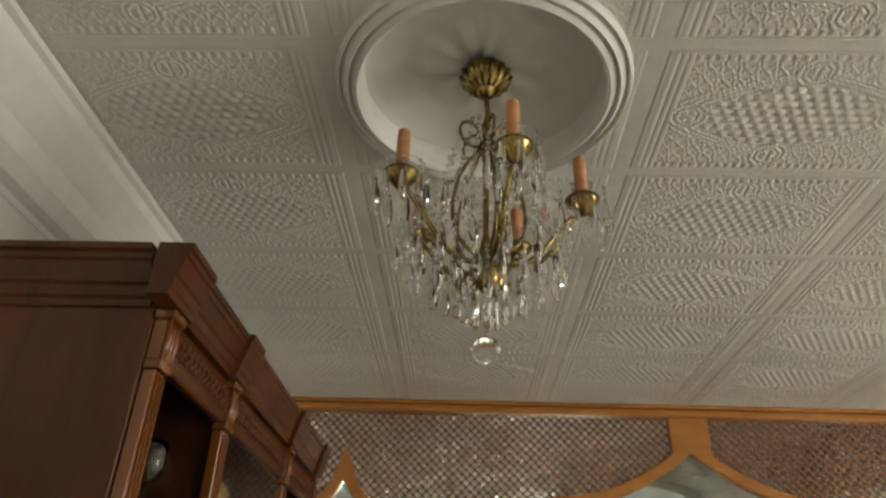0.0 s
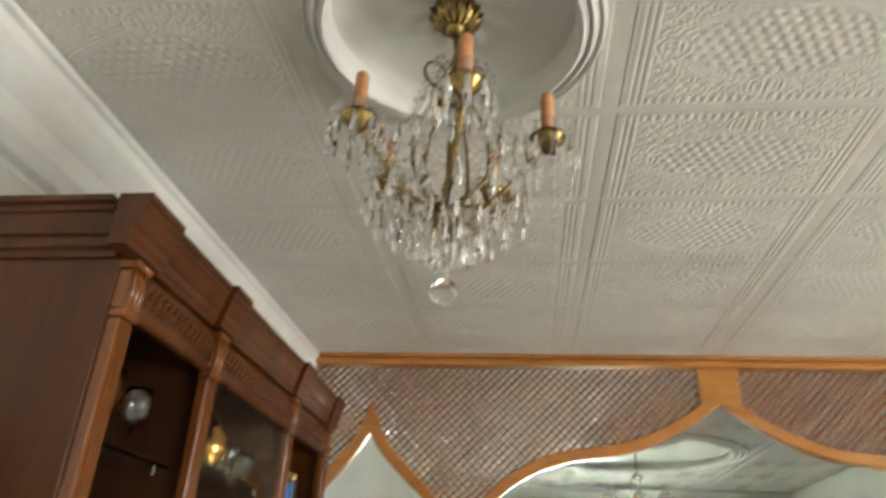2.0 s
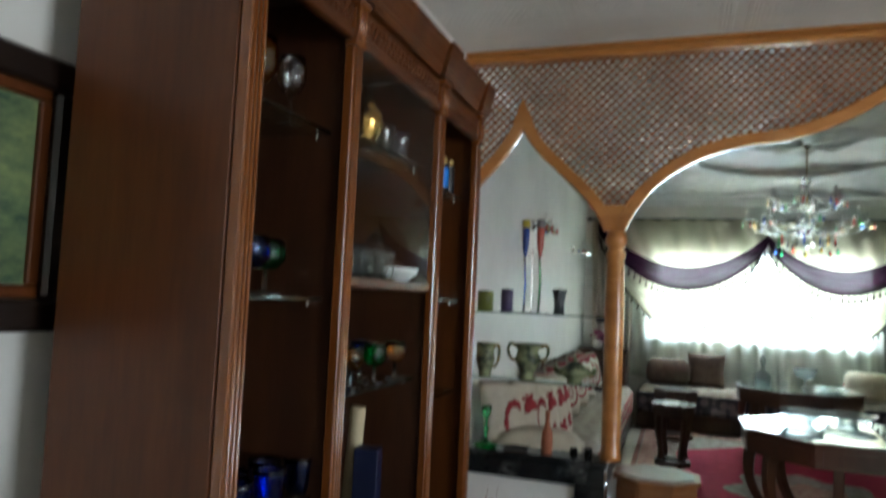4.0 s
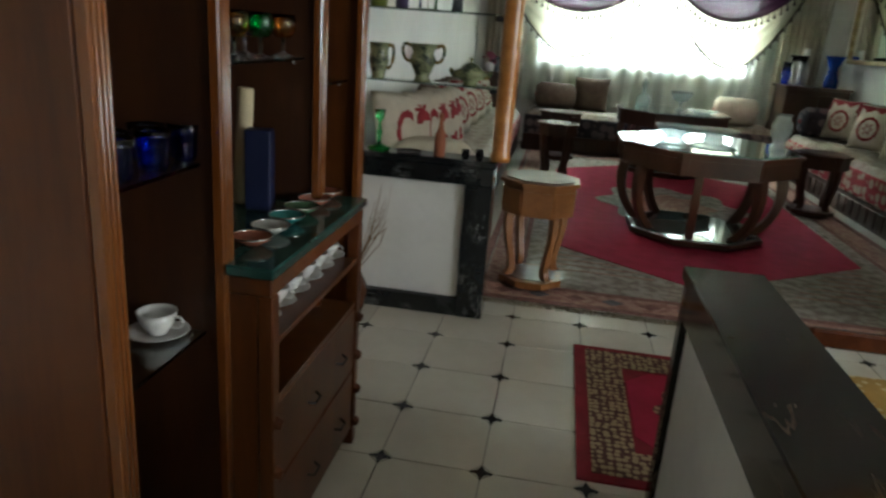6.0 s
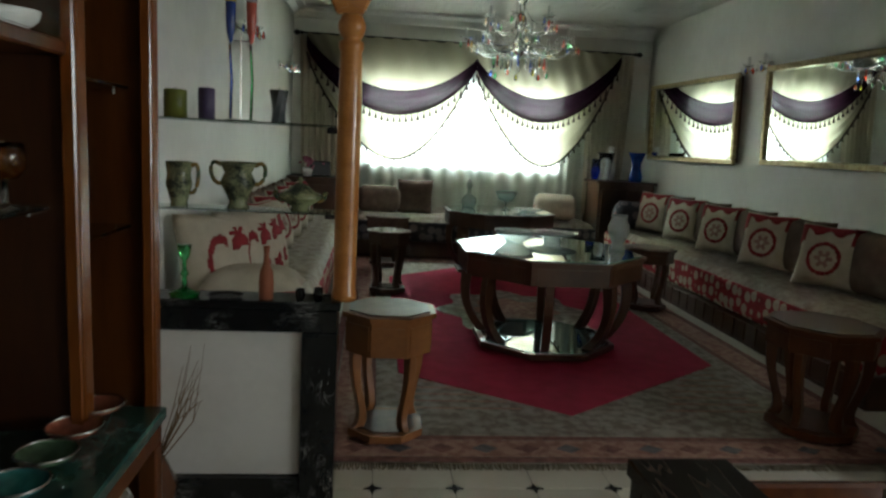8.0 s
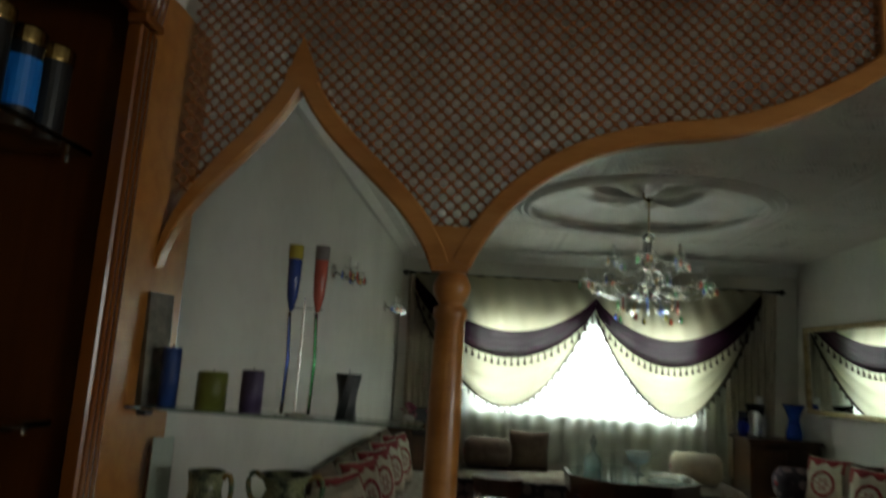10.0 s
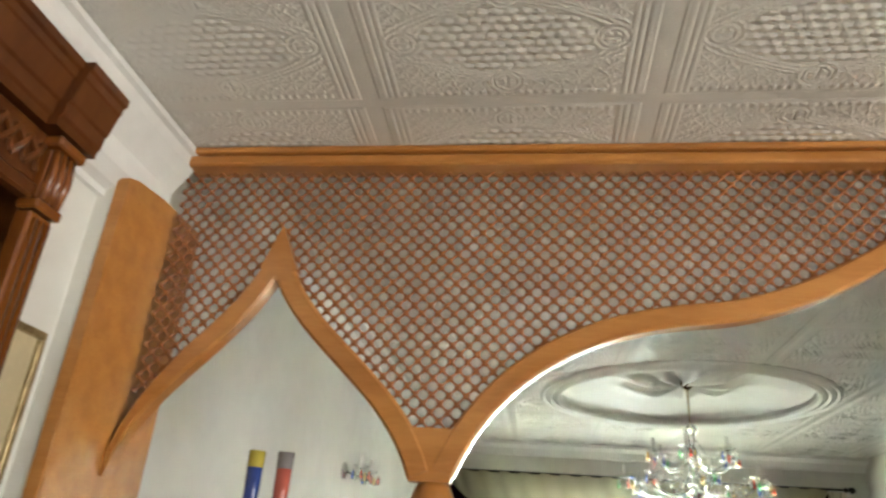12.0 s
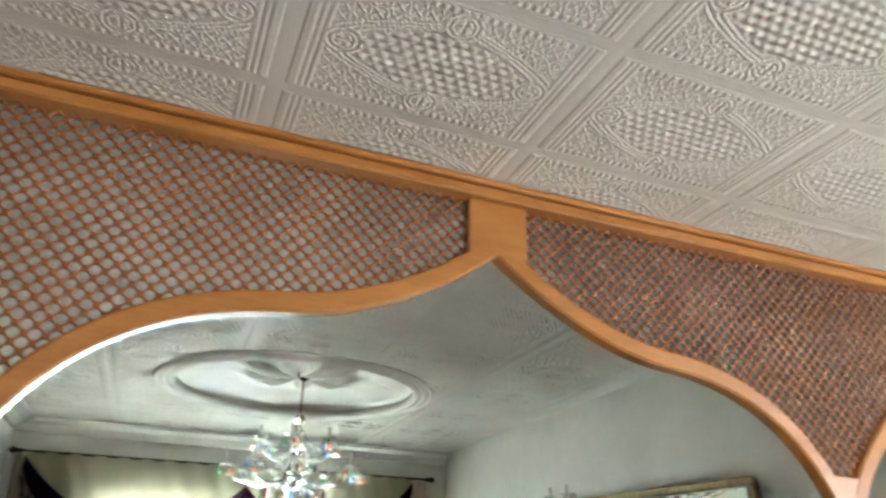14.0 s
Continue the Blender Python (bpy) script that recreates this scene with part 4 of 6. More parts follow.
def chandelier():
    c = thing("chandelier", CHX, CHY, 0.0, "brass chandelier with five candle arms and crystal drops", "chandelier")
    part("canopy", lathe([(0, 2.735), (0.012, 2.735), (0.05, 2.715), (0.053, 2.70), (0.046, 2.685), (0.036, 2.672), (0.020, 2.66), (0.014, 2.648), (0, 2.646)], 28), BRASS, c, "fluted brass ceiling canopy", smooth=True)
    for k in range(14):
        a = math.tau * k / 14
        part("canopy_flute", tube([(0.020 * math.cos(a), 0.020 * math.sin(a), 2.664), (0.050 * math.cos(a), 0.050 * math.sin(a), 2.690), (0.054 * math.cos(a), 0.054 * math.sin(a), 2.705)], 0.006, 6), BRASS, c, smooth=True)
    part("chain", tube([(0, 0, 2.65), (0.004, 0, 2.60), (-0.003, 0, 2.56), (0, 0, 2.52)], 0.006, 7), BRASS, c)
    part("stem", lathe([(0, 2.53), (0.008, 2.525), (0.016, 2.51), (0.010, 2.49), (0.006, 2.47), (0.006, 2.30), (0.012, 2.27), (0.008, 2.25), (0.022, 2.235), (0.030, 2.215), (0.024, 2.195), (0.008, 2.178), (0, 2.17)], 20), BRASS, c, smooth=True)
    bp = bmesh.new()
    beads([(0, 0, 2.163 - 0.012 * i) for i in range(6)], 0.005, bp)
    part("bead_string", bp, PENDANT, c)
    ballm = bmesh.new()
    bmesh.ops.create_icosphere(ballm, subdivisions=3, radius=0.025, matrix=Matrix.Translation((0, 0, 2.068)))
    part("crystal_ball", ballm, PENDANT, c, "faceted clear crystal ball")
    for k in range(5):
        th = math.tau * k / 5 + 4.94
        ca, sa = math.cos(th), math.sin(th)
        R = 0.185

        def pt(r, z, off=0.0):
            return (r * ca - off * sa, r * sa + off * ca, z)

        arm = bez(pt(0.012, 2.24), pt(0.10, 2.20), pt(0.12, 2.31), pt(R, 2.352), 12)
        a = part("arm", tube(arm, 0.005, 8), BRASS, c, smooth=True)
        up = bez(pt(0.010, 2.52), pt(0.03, 2.46), pt(0.07, 2.44), pt(0.075, 2.34), 8) + bez(pt(0.075, 2.34), pt(0.078, 2.28), pt(0.05, 2.26), pt(0.02, 2.25), 6)[1:]
        part("cage_bar", tube(up, 0.004, 7), BRASS, c, smooth=True)
        curl = [pt(0.035 + 0.028 * math.cos(s) * (1 - s / 9), 2.535 + 0.03 * math.sin(s) * (1 - s / 9)) for s in np.linspace(2.8, -4.0, 16)]
        part("scroll", tube(curl, 0.0035, 6), BRASS, c, smooth=True)
        leaf = bez(pt(0.10, 2.235), pt(0.12, 2.27), pt(0.14, 2.26), pt(0.128, 2.235), 6)
        part("leaf", tube(leaf, 0.004, 6, taper=[0.002, 0.004, 0.006, 0.006, 0.004, 0.003, 0.001]), BRASS, c)
        m = Matrix.Translation(pt(R, 0))
        part("drip_pan", lathe([(0, 2.335), (0.010, 2.34), (0.020, 2.352), (0.032, 2.366), (0.034, 2.372), (0.030, 2.370), (0, 2.362)], 18, m=m), BRASS, c, smooth=True)
        part("bobeche", lathe(shell([(0.010, 2.373), (0.03, 2.376), (0.047, 2.384)], 0.002), 14, m=m), PENDANT, c)
        part("candle_sleeve", lathe([(0.0, 2.374), (0.0125, 2.374), (0.0125, 2.462), (0.0115, 2.470), (0.006, 2.474), (0, 2.474)], 14, m=m), CANDLE, c, "orange-cream candle sleeve", smooth=True)
        cr = bmesh.new()
        for j in range(9):
            ph = math.tau * j / 9
            px, py = R * ca + 0.047 * math.cos(ph), R * sa + 0.047 * math.sin(ph)
            beads([(px, py, 2.380 - 0.013 * i) for i in range(2)], 0.0048, cr)
            lathe(drop(2.355, 0.0085, 0.065 + 0.015 * (j % 2)), 5, cr, Matrix.Translation((px, py, 0)))
        part("pendant_ring", cr, PENDANT, c, "ring of clear crystal pendants")["kind"] = "stuff"
        sw = bmesh.new()
        for i in range(15):
            s = i / 14
            beads([pt(0.02 + (R - 0.06) * s, 2.50 - 0.12 * s - 0.10 * math.sin(math.pi * s), 0.012)], 0.0055, sw)
        nx = math.tau * (k + 1) / 5 + 4.94
        q0, q1 = Vector(pt(R, 2.365)), Vector((R * math.cos(nx), R * math.sin(nx), 2.365))
        for i in range(1, 16):
            s = i / 16
            p = q0.lerp(q1, s)
            beads([(p.x, p.y, p.z - 0.12 * math.sin(math.pi * s))], 0.005, sw)
        part("bead_swag", sw, PENDANT, c, "string of clear crystal beads")["kind"] = "stuff"
        dk = bmesh.new()
        for off in (-0.5, 0.5):
            e0, e1 = Vector((0.055 * math.cos(th + off), 0.055 * math.sin(th + off), 2.545)), Vector((0.15 * math.cos(th + off), 0.15 * math.sin(th + off), 2.33))
            for i in range(18):
                p = e0.lerp(e1, i / 17)
                beads([(p.x, p.y, p.z - 0.05 * math.sin(math.pi * i / 17))], 0.0042 if i % 3 else 0.0065, dk)
            lathe(drop(2.33, 0.009, 0.07), 5, dk, Matrix.Translation((e1.x, e1.y, 0)))
        part("bead_string", dk, PENDANT, c)["kind"] = "stuff"
        lo = bmesh.new()
        for r, z, n in ((0.03, 2.225, 2), (0.06, 2.245, 2), (0.10, 2.265, 3), (0.14, 2.295, 3)):
            for j in range(n):
                off = (j - (n - 1) / 2) * 0.42
                x, y = r * math.cos(th + off), r * math.sin(th + off)
                beads([(x, y, z - 0.012 * i) for i in range(3)], 0.0045, lo)
                lathe(drop(z - 0.036, 0.010, 0.075), 5, lo, Matrix.Translation((x, y, 0)))
        part("crystal_pendant", lo, PENDANT, c, "hanging clear crystal pendants")["kind"] = "stuff"
    return c


chandelier()

gp = thing("gilt_picture", XL + 0.002, 3.05, 1.63, "small picture in a thin gold frame beside the cabinet", "picture")
for a, b, c, d in ((-0.14, 0.14, 0, 0.018), (-0.14, 0.14, 0.40, 0.418), (-0.14, -0.122, 0.0185, 0.3995), (0.122, 0.14, 0.0185, 0.3995)):
    part("frame_bar", box(0, 0.016, a, b, c, d, 0.003), GILT, gp)
part("print", box(0, 0.006, -0.1215, 0.1215, 0.0185, 0.3995), CREAMBOX, gp)

# ---- niche shelves: candles, vases, glass ----


def pillar_candle(x, y, z, r, h, colour, label, lean=0.0):
    c = thing("pillar_candle", x, y, z, label, "candle", "candles on the glass shelf")
    m = mat("wax_" + label.split()[0], colour, 0.45, dark=tuple(0.75 * k for k in colour), scale=14, Subsurface_Weight=0.05)
    part("body", lathe([(0, 0), (r, 0), (r * 1.01, h * 0.5), (r, h - 0.004), (r - 0.004, h), (r * 0.6, h - 0.005), (0, h - 0.006)], 24), m, c, smooth=True)
    part("wick", tube([(0, 0, h - 0.006), (0.001, 0, h + 0.008)], 0.0012, 5), TIN, c)
    return c


SH1, SH2, MT = 1.4125, 1.1045, 0.774
pillar_candle(-0.575, 3.41, SH1, 0.024, 0.15, (0.012, 0.05, 0.22), "blue tall pillar candle on the glass shelf")
pillar_candle(-0.46, 3.41, SH1, 0.038, 0.095, (0.14, 0.16, 0.02), "olive wide pillar candle on the glass shelf")
pillar_candle(-0.355, 3.41, SH1, 0.028, 0.105, (0.07, 0.05, 0.12), "violet pillar candle on the glass shelf")
twist = thing("twisted_candle", -0.108, 3.41, SH1, "black twisted square candle on the glass shelf", "candle", "candles on the glass shelf")
tw = bmesh.new()
rings = []
for i in range(13):
    a, r = i / 12 * 0.9, 0.033 - 0.006 * math.sin(i / 12 * math.pi)
    rings.append([tw.verts.new((r * math.cos(a + k * math.pi / 4) * (1.0 if k % 2 else 0.8), r * math.sin(a + k * math.pi / 4) * (1.0 if k % 2 else 0.8), 0.112 * i / 12)) for k in range(8)])
for a, b in zip(rings, rings[1:]):
    for k in range(8):
        tw.faces.new((a[k], a[(k + 1) % 8], b[(k + 1) % 8], b[k]))
tw.faces.new(rings[0][::-1]), tw.faces.new(rings[-1])
part("body", tw, mat("black_wax", (0.012, 0.018, 0.02), 0.4), twist)
part("wick", tube([(0, 0, 0.112), (0.001, 0, 0.122)], 0.0012, 5), TIN, twist)


def flute(x, y, stem, bowl_low, bowl_top, label):
    f = thing("tall_flute", x, y, SH1, label, "glass", "tall flutes in a metal stand")
    part("stem", tube([(0, 0, 0.004), (0.004, 0, 0.14), (-0.003, 0, 0.26)], 0.005, 8), stem, f, smooth=True)
    part("bowl", lathe(shell([(0.005, 0.262), (0.014, 0.30), (0.017, 0.35), (0.018, 0.40)], 0.002), 18), bowl_low, f, smooth=True)
    part("rim_band", lathe(shell([(0.0185, 0.398), (0.019, 0.435)], 0.002), 18), bowl_top, f, smooth=True)
    return f


flute(-0.275, 3.41, GLASS_BLUE, mat("painted_blue_glass", (0.03, 0.06, 0.25), 0.15), mat("painted_yellow_glass", (0.45, 0.38, 0.06), 0.2), "tall flute with blue twisted stem and painted bowl")
flute(-0.205, 3.41, GLASS_GREEN, mat("painted_red_glass", (0.42, 0.10, 0.07), 0.15), mat("painted_grey_glass", (0.22, 0.20, 0.20), 0.2), "tall flute with green twisted stem and painted red bowl")
st = thing("flute_stand", -0.24, 3.41, SH1, "thin silver wire stand holding two flutes", "stand")
part("rod", tube([(0, 0, 0.003), (0, 0, 0.30)], 0.0022, 6), CHROME, st)
part("cross_bar", tube([(-0.045, 0.012, 0.272), (0.045, 0.012, 0.272)], 0.002, 6), CHROME, st)
part("base_ring", lathe([(0.05, 0.0), (0.054, 0.002), (0.05, 0.004), (0.046, 0.002)], 24, closed=True), CHROME, st)
stone = part("stone_slab", prism([(-0.05, -0.012), (0.035, -0.012), (0.04, 0.012), (-0.045, 0.012)], 0, 0.29), mat("grey_stone", (0.25, 0.24, 0.20), 0.8, dark=(0.12, 0.12, 0.10), scale=18, bump=0.6, bscale=50))
stone.matrix_world = pose(-0.632, 3.45, SH1, -3, 0, 72)
tagged(stone, "rough grey stone slab leaning on the wooden board", "stone")
card = thing("greeting_card", -0.60, 3.50, SH2, "pale green card in a wooden stand against the board", "card")
part("card", box(-0.03, 0.03, -0.003, 0.003, 0, 0.22, 0.001), mat("pale_green_card", (0.50, 0.58, 0.50), 0.5), card)
part("back", box(-0.035, 0.035, 0.004, 0.012, 0, 0.20, 0.001), CHERRY, card)
card.matrix_world = pose(-0.61, 3.50, SH2, 0, 0, 55)

POT = mat("painted_pottery", (0.25, 0.27, 0.14), 0.22, dark=(0.035, 0.045, 0.03), scale=17, amount=0.35)
POT2 = mat("gilded_pottery", (0.30, 0.19, 0.06), 0.25, dark=(0.06, 0.10, 0.05), scale=14, amount=0.3)


def handled_pot(name, x, z, prof, handles, label, category, mm=POT, rz=0):
    p = thing(name, x, 3.43, z, label, category, "painted pottery in the niche", rz)
    part("body", lathe(shell(prof, 0.004), 26), mm, p, smooth=True)
    for s, (r0, z0, r1, z1, bulge) in handles:
        part("handle", tube(bez((s * r0, 0, z0), (s * (r0 + bulge), 0, z0 + 0.045), (s * (r1 + bulge), 0, z1 - 0.01), (s * r1, 0, z1), 10), 0.007, 8), POT2, p, smooth=True)
    return p


handled_pot("jug", -0.455, SH2, [(0, 0), (0.030, 0), (0.028, 0.012), (0.045, 0.075), (0.040, 0.11), (0.046, 0.155)], [(1, (0.044, 0.14, 0.038, 0.045, 0.035))], "painted green pottery jug on the glass shelf", "jug")
handled_pot("two_handled_vase", -0.25, SH2, [(0, 0), (0.040, 0), (0.030, 0.018), (0.040, 0.045), (0.062, 0.09), (0.046, 0.125), (0.060, 0.150), (0.068, 0.162)],
            [(1, (0.060, 0.150, 0.056, 0.085, 0.05)), (-1, (0.060, 0.150, 0.056, 0.085, 0.05))], "painted pottery vase with two scrolled handles", "vase")
handled_pot("lidded_tureen", -0.03, SH2, [(0, 0), (0.035, 0), (0.030, 0.012), (0.075, 0.04), (0.085, 0.055), (0.05, 0.07), (0.03, 0.09), (0.006, 0.10), (0.01, 0.115), (0, 0.12)],
            [(1, (0.078, 0.05, 0.06, 0.035, 0.03)), (-1, (0.078, 0.05, 0.06, 0.035, 0.03))], "wide painted pottery tureen with lid", "tureen", POT)
gg = thing("glass_candlestick", -0.435, 3.42, MT, "clear green glass candlestick on the marble", "candlestick")
part("foot", lathe(shell([(0, 0), (0.05, 0.002), (0.055, 0.015), (0.03, 0.022), (0.012, 0.035)], 0.003), 20), GLASS_GREEN, gg, smooth=True)
part("stem", lathe([(0, 0.036), (0.011, 0.037), (0.008, 0.07), (0.016, 0.085), (0.008, 0.10), (0.007, 0.13), (0.02, 0.15), (0.026, 0.19), (0, 0.19)], 18), GLASS_GREEN, gg, smooth=True)
tray = part("dark_tray", lathe(shell([(0, 0), (0.055, 0.002), (0.065, 0.012)], 0.003), 24), IRON)
tray.matrix_world = pose(-0.29, 3.42, MT)
tagged(tray, "small dark metal tray on the marble", "tray")
TERRA = mat("terracotta", (0.34, 0.11, 0.05), 0.7)
bot = part("clay_bottle", lathe([(0, 0), (0.026, 0), (0.027, 0.06), (0.024, 0.10), (0.012, 0.13), (0.009, 0.16), (0.012, 0.195), (0, 0.195)], 20), TERRA, smooth=True)
bot.matrix_world = pose(-0.145, 3.42, MT)
tagged(bot, "slender terracotta bottle figure on the marble", "bottle")
for k, (x, h) in enumerate(((-0.02, 0.045), (0.045, 0.05))):
    vessel("small_pot", x, 3.40, MT, [(0, 0), (0.014, 0), (0.02, 0.02), (0.016, h)], GLASS_DARK, "tiny dark glass pot on the marble", "pot", "tiny pots")
# floor vase with bare twigs
fv = thing("floor_vase", -0.50, 3.24, 0, "brown pottery floor vase holding bare twigs", "vase")
part("body", lathe(shell([(0, 0), (0.05, 0), (0.075, 0.06), (0.085, 0.14), (0.05, 0.22), (0.035, 0.25), (0.045, 0.27)], 0.004), 24), mat("brown_glaze", (0.10, 0.04, 0.02), 0.2), fv, smooth=True)
rnd = random.Random(4)
for k in range(9):
    a, s = rnd.uniform(-0.9, 0.9), rnd.uniform(0.10, 0.24)
    p1 = (s * math.cos(a) * 0.9, -abs(s * math.sin(a)) * 0.4, 0.36 + 0.1 * rnd.random())
    p2 = (s * math.cos(a) * 1.25 + rnd.uniform(-0.03, 0.03), p1[1] - 0.02, 0.48 + 0.22 * rnd.random())
    tw = tube([(0.01 * math.cos(a), 0, 0.2), p1, p2], 0.003, 5, taper=[0.003, 0.002, 0.0007])
    tube([p1, (p1[0] + rnd.uniform(0.02, 0.09), p1[1], p1[2] + 0.07)], 0.001, 4, tw)
    part("twig", tw, mat("dry_twig", (0.22, 0.13, 0.06), 0.9) if k == 0 else bpy.data.materials["dry_twig"], fv)

# ---- octagonal tables and stools ----


def curved_leg(r_top, r_mid, r_foot, z_top, z_foot, w, t):
    """An S-curved board leg in the x-z plane."""
    outer = bez((r_top, 0, z_top), (r_top * 1.12, 0, z_top * 0.55), (r_mid, 0, z_top * 0.30), (r_foot, 0, z_foot), 10)
    bm = bmesh.new()
    rows = []
    for i, p in enumerate(outer):
        ww = w * (1.15 - 0.35 * math.sin(math.pi * i / 10))
        rows.append([bm.verts.new((p[0] + ox, oy, p[2])) for ox, oy in ((-ww / 2, -t / 2), (ww / 2, -t / 2), (ww / 2, t / 2), (-ww / 2, t / 2))])
    for a, b in zip(rows, rows[1:]):
        for k in range(4):
            bm.faces.new((a[k], a[(k + 1) % 4], b[(k + 1) % 4], b[k]))
    bm.faces.new(rows[0][::-1]), bm.faces.new(rows[-1])
    bmesh.ops.recalc_face_normals(bm, faces=bm.faces)
    bmesh.ops.bevel(bm, geom=list(bm.edges), offset=0.003, segments=1, affect="EDGES")
    return bm


TOPGLASS = mat("glass_covered_top", (0.10, 0.235, 0.22), 0.03, dark=(0.065, 0.16, 0.15), scale=9, Coat_Weight=1.0, Coat_Roughness=0.01)


def octagon_table(name, x, y, r, h, apron, base_r, n_legs, label, category, wood, top, group="", turn=22.5):
    t = thing(name, x, y, 0.014, label, category, group, turn)
    h -= 0.014
    oct_out = ngon(8, r)
    part("tabletop", prism(ngon(8, r + 0.02), h - 0.02, h), wood, t)
    part("glass_sheet", prism(ngon(8, r - 0.012), h + 0.001, h + 0.007), top, t)
    ap = prism(oct_out, h - 0.02 - apron, h - 0.021)
    part("apron", ap, wood, t)
    for k in range(8):
        a0, a1 = Vector((*oct_out[k], 0)), Vector((*oct_out[(k + 1) % 8], 0))
        mid, d = (a0 + a1) / 2, (a1 - a0)
        m = Matrix.Translation((mid.x, mid.y, h - 0.02 - apron / 2)) @ Matrix.Rotation(math.atan2(d.y, d.x), 4, "Z")
        bm = bmesh.new()
        bmesh.ops.create_cube(bm, size=1, matrix=m @ Matrix.Diagonal((d.length * 0.82, 0.008, apron * 0.66, 1)))
        part("apron_panel", bm, wood, t)
    for k in range(n_legs):
        leg = part("leg", curved_leg(r * 0.84, r * (0.80 if r > 0.4 else 0.45), base_r * 0.82, h - 0.02 - apron, 0.065, 0.066 * (r / 0.5) ** 0.4, 0.05 * (r / 0.5) ** 0.4), wood, t)
        leg.matrix_local = pose(0, 0, 0, 0, 0, 360 * k / n_legs + 11)
    part("base_plate", prism(ngon(8, base_r), 0.02, 0.055), wood, t)
    part("base_inlay", prism(ngon(8, base_r - 0.04), 0.056, 0.060), top, t)
    part("base_foot", prism(ngon(8, base_r - 0.05), 0.0, 0.019), wood, t)
    return t


STOOLTOP = mat("pale_inlaid_top", (0.26, 0.22, 0.19), 0.2, dark=(0.14, 0.11, 0.11), scale=10, Coat_Weight=0.7, Coat_Roughness=0.05)
octagon_table("octagon_table", 1.45, 5.53, 0.64, 0.69, 0.13, 0.50, 8, "large octagonal walnut table with glass top and curved legs", "table", WALNUT, TOPGLASS, "octagonal salon tables")
octagon_table("octagon_table", 1.58, 8.22, 0.60, 0.69, 0.13, 0.46, 8, "octagonal walnut table with glass top before the window", "table", WALNUT, TOPGLASS, "octagonal salon tables")
INLAY = mat("worn_inlaid_top", (0.17, 0.12, 0.10), 0.42, dark=(0.09, 0.06, 0.055), scale=10, Coat_Weight=0.15, Coat_Roughness=0.3)
STOOLWOOD = mat("amber_stool_wood", (0.27, 0.105, 0.03), 0.3, dark=(0.19, 0.07, 0.02), scale=4, Coat_Weight=0.4, Coat_Roughness=0.12)
octagon_table("octagon_stool", 0.325, 3.98, 0.205, 0.615, 0.16, 0.185, 4, "octagonal orange wooden stool with a pale inlaid top", "stool", STOOLWOOD, INLAY, "octagonal stools")
octagon_table("octagon_stool", 0.385, 7.05, 0.19, 0.58, 0.09, 0.17, 4, "dark octagonal wooden stool on the carpet", "stool", WALNUT, STOOLTOP, "octagonal stools")
octagon_table("octagon_stool", 2.66, 6.70, 0.22, 0.56, 0.10, 0.19, 4, "dark octagonal side table beside the banquette", "side table", WALNUT, WALNUT, "octagonal stools")
octagon_table("octagon_stool", 2.50, 4.05, 0.26, 0.58, 0.10, 0.22, 6, "brown octagonal side table near the banquette end", "side table", CHERRY, WALNUT, "octagonal stools")
octagon_table("octagon_stool", 0.40, 8.45, 0.24, 0.56, 0.12, 0.2, 4, "dark octagonal side table near the window", "side table", WALNUT, WALNUT, "octagonal stools")

T1, T2 = 0.699, 0.699
vessel("crystal_vase", 1.93, 5.50, T1, [(0, 0), (0.055, 0), (0.06, 0.01), (0.04, 0.05), (0.072, 0.12), (0.075, 0.17), (0.05, 0.22), (0.058, 0.25)], CRYSTAL, "cut crystal vase on the glass table top", "vase", "", 14, 0.006)
vessel("crystal_bowl", 1.25, 5.72, T1, [(0, 0), (0.06, 0), (0.07, 0.01), (0.13, 0.06), (0.15, 0.09)], CRYSTAL, "cut crystal bowl on the glass table top", "bowl", "", 14, 0.006)
vessel("crystal_plate", 1.56, 5.85, T1, [(0, 0), (0.07, 0), (0.06, 0.03), (0.17, 0.055), (0.19, 0.07)], CRYSTAL, "footed crystal plate on the glass table top", "plate", "", 16, 0.005)
vessel("crystal_decanter", 1.28, 8.42, T2, [(0, 0), (0.07, 0), (0.085, 0.05), (0.075, 0.10), (0.02, 0.15), (0.018, 0.20), (0.03, 0.21), (0.032, 0.26), (0, 0.31)], CRYSTAL, "round crystal decanter with stopper", "decanter", "", 16, 0.005)
vessel("crystal_compote", 1.66, 8.25, T2, [(0, 0), (0.06, 0), (0.015, 0.02), (0.012, 0.08), (0.08, 0.11), (0.11, 0.17), (0.12, 0.20)], CRYSTAL, "footed crystal fruit bowl", "bowl", "", 14, 0.005)
vessel("crystal_plate", 1.88, 8.12, T2, [(0, 0), (0.08, 0), (0.15, 0.02), (0.17, 0.03)], CRYSTAL, "wide crystal plate near the window", "plate", "", 16, 0.005)

# ---- banquettes (low upholstered benches round three walls) ----


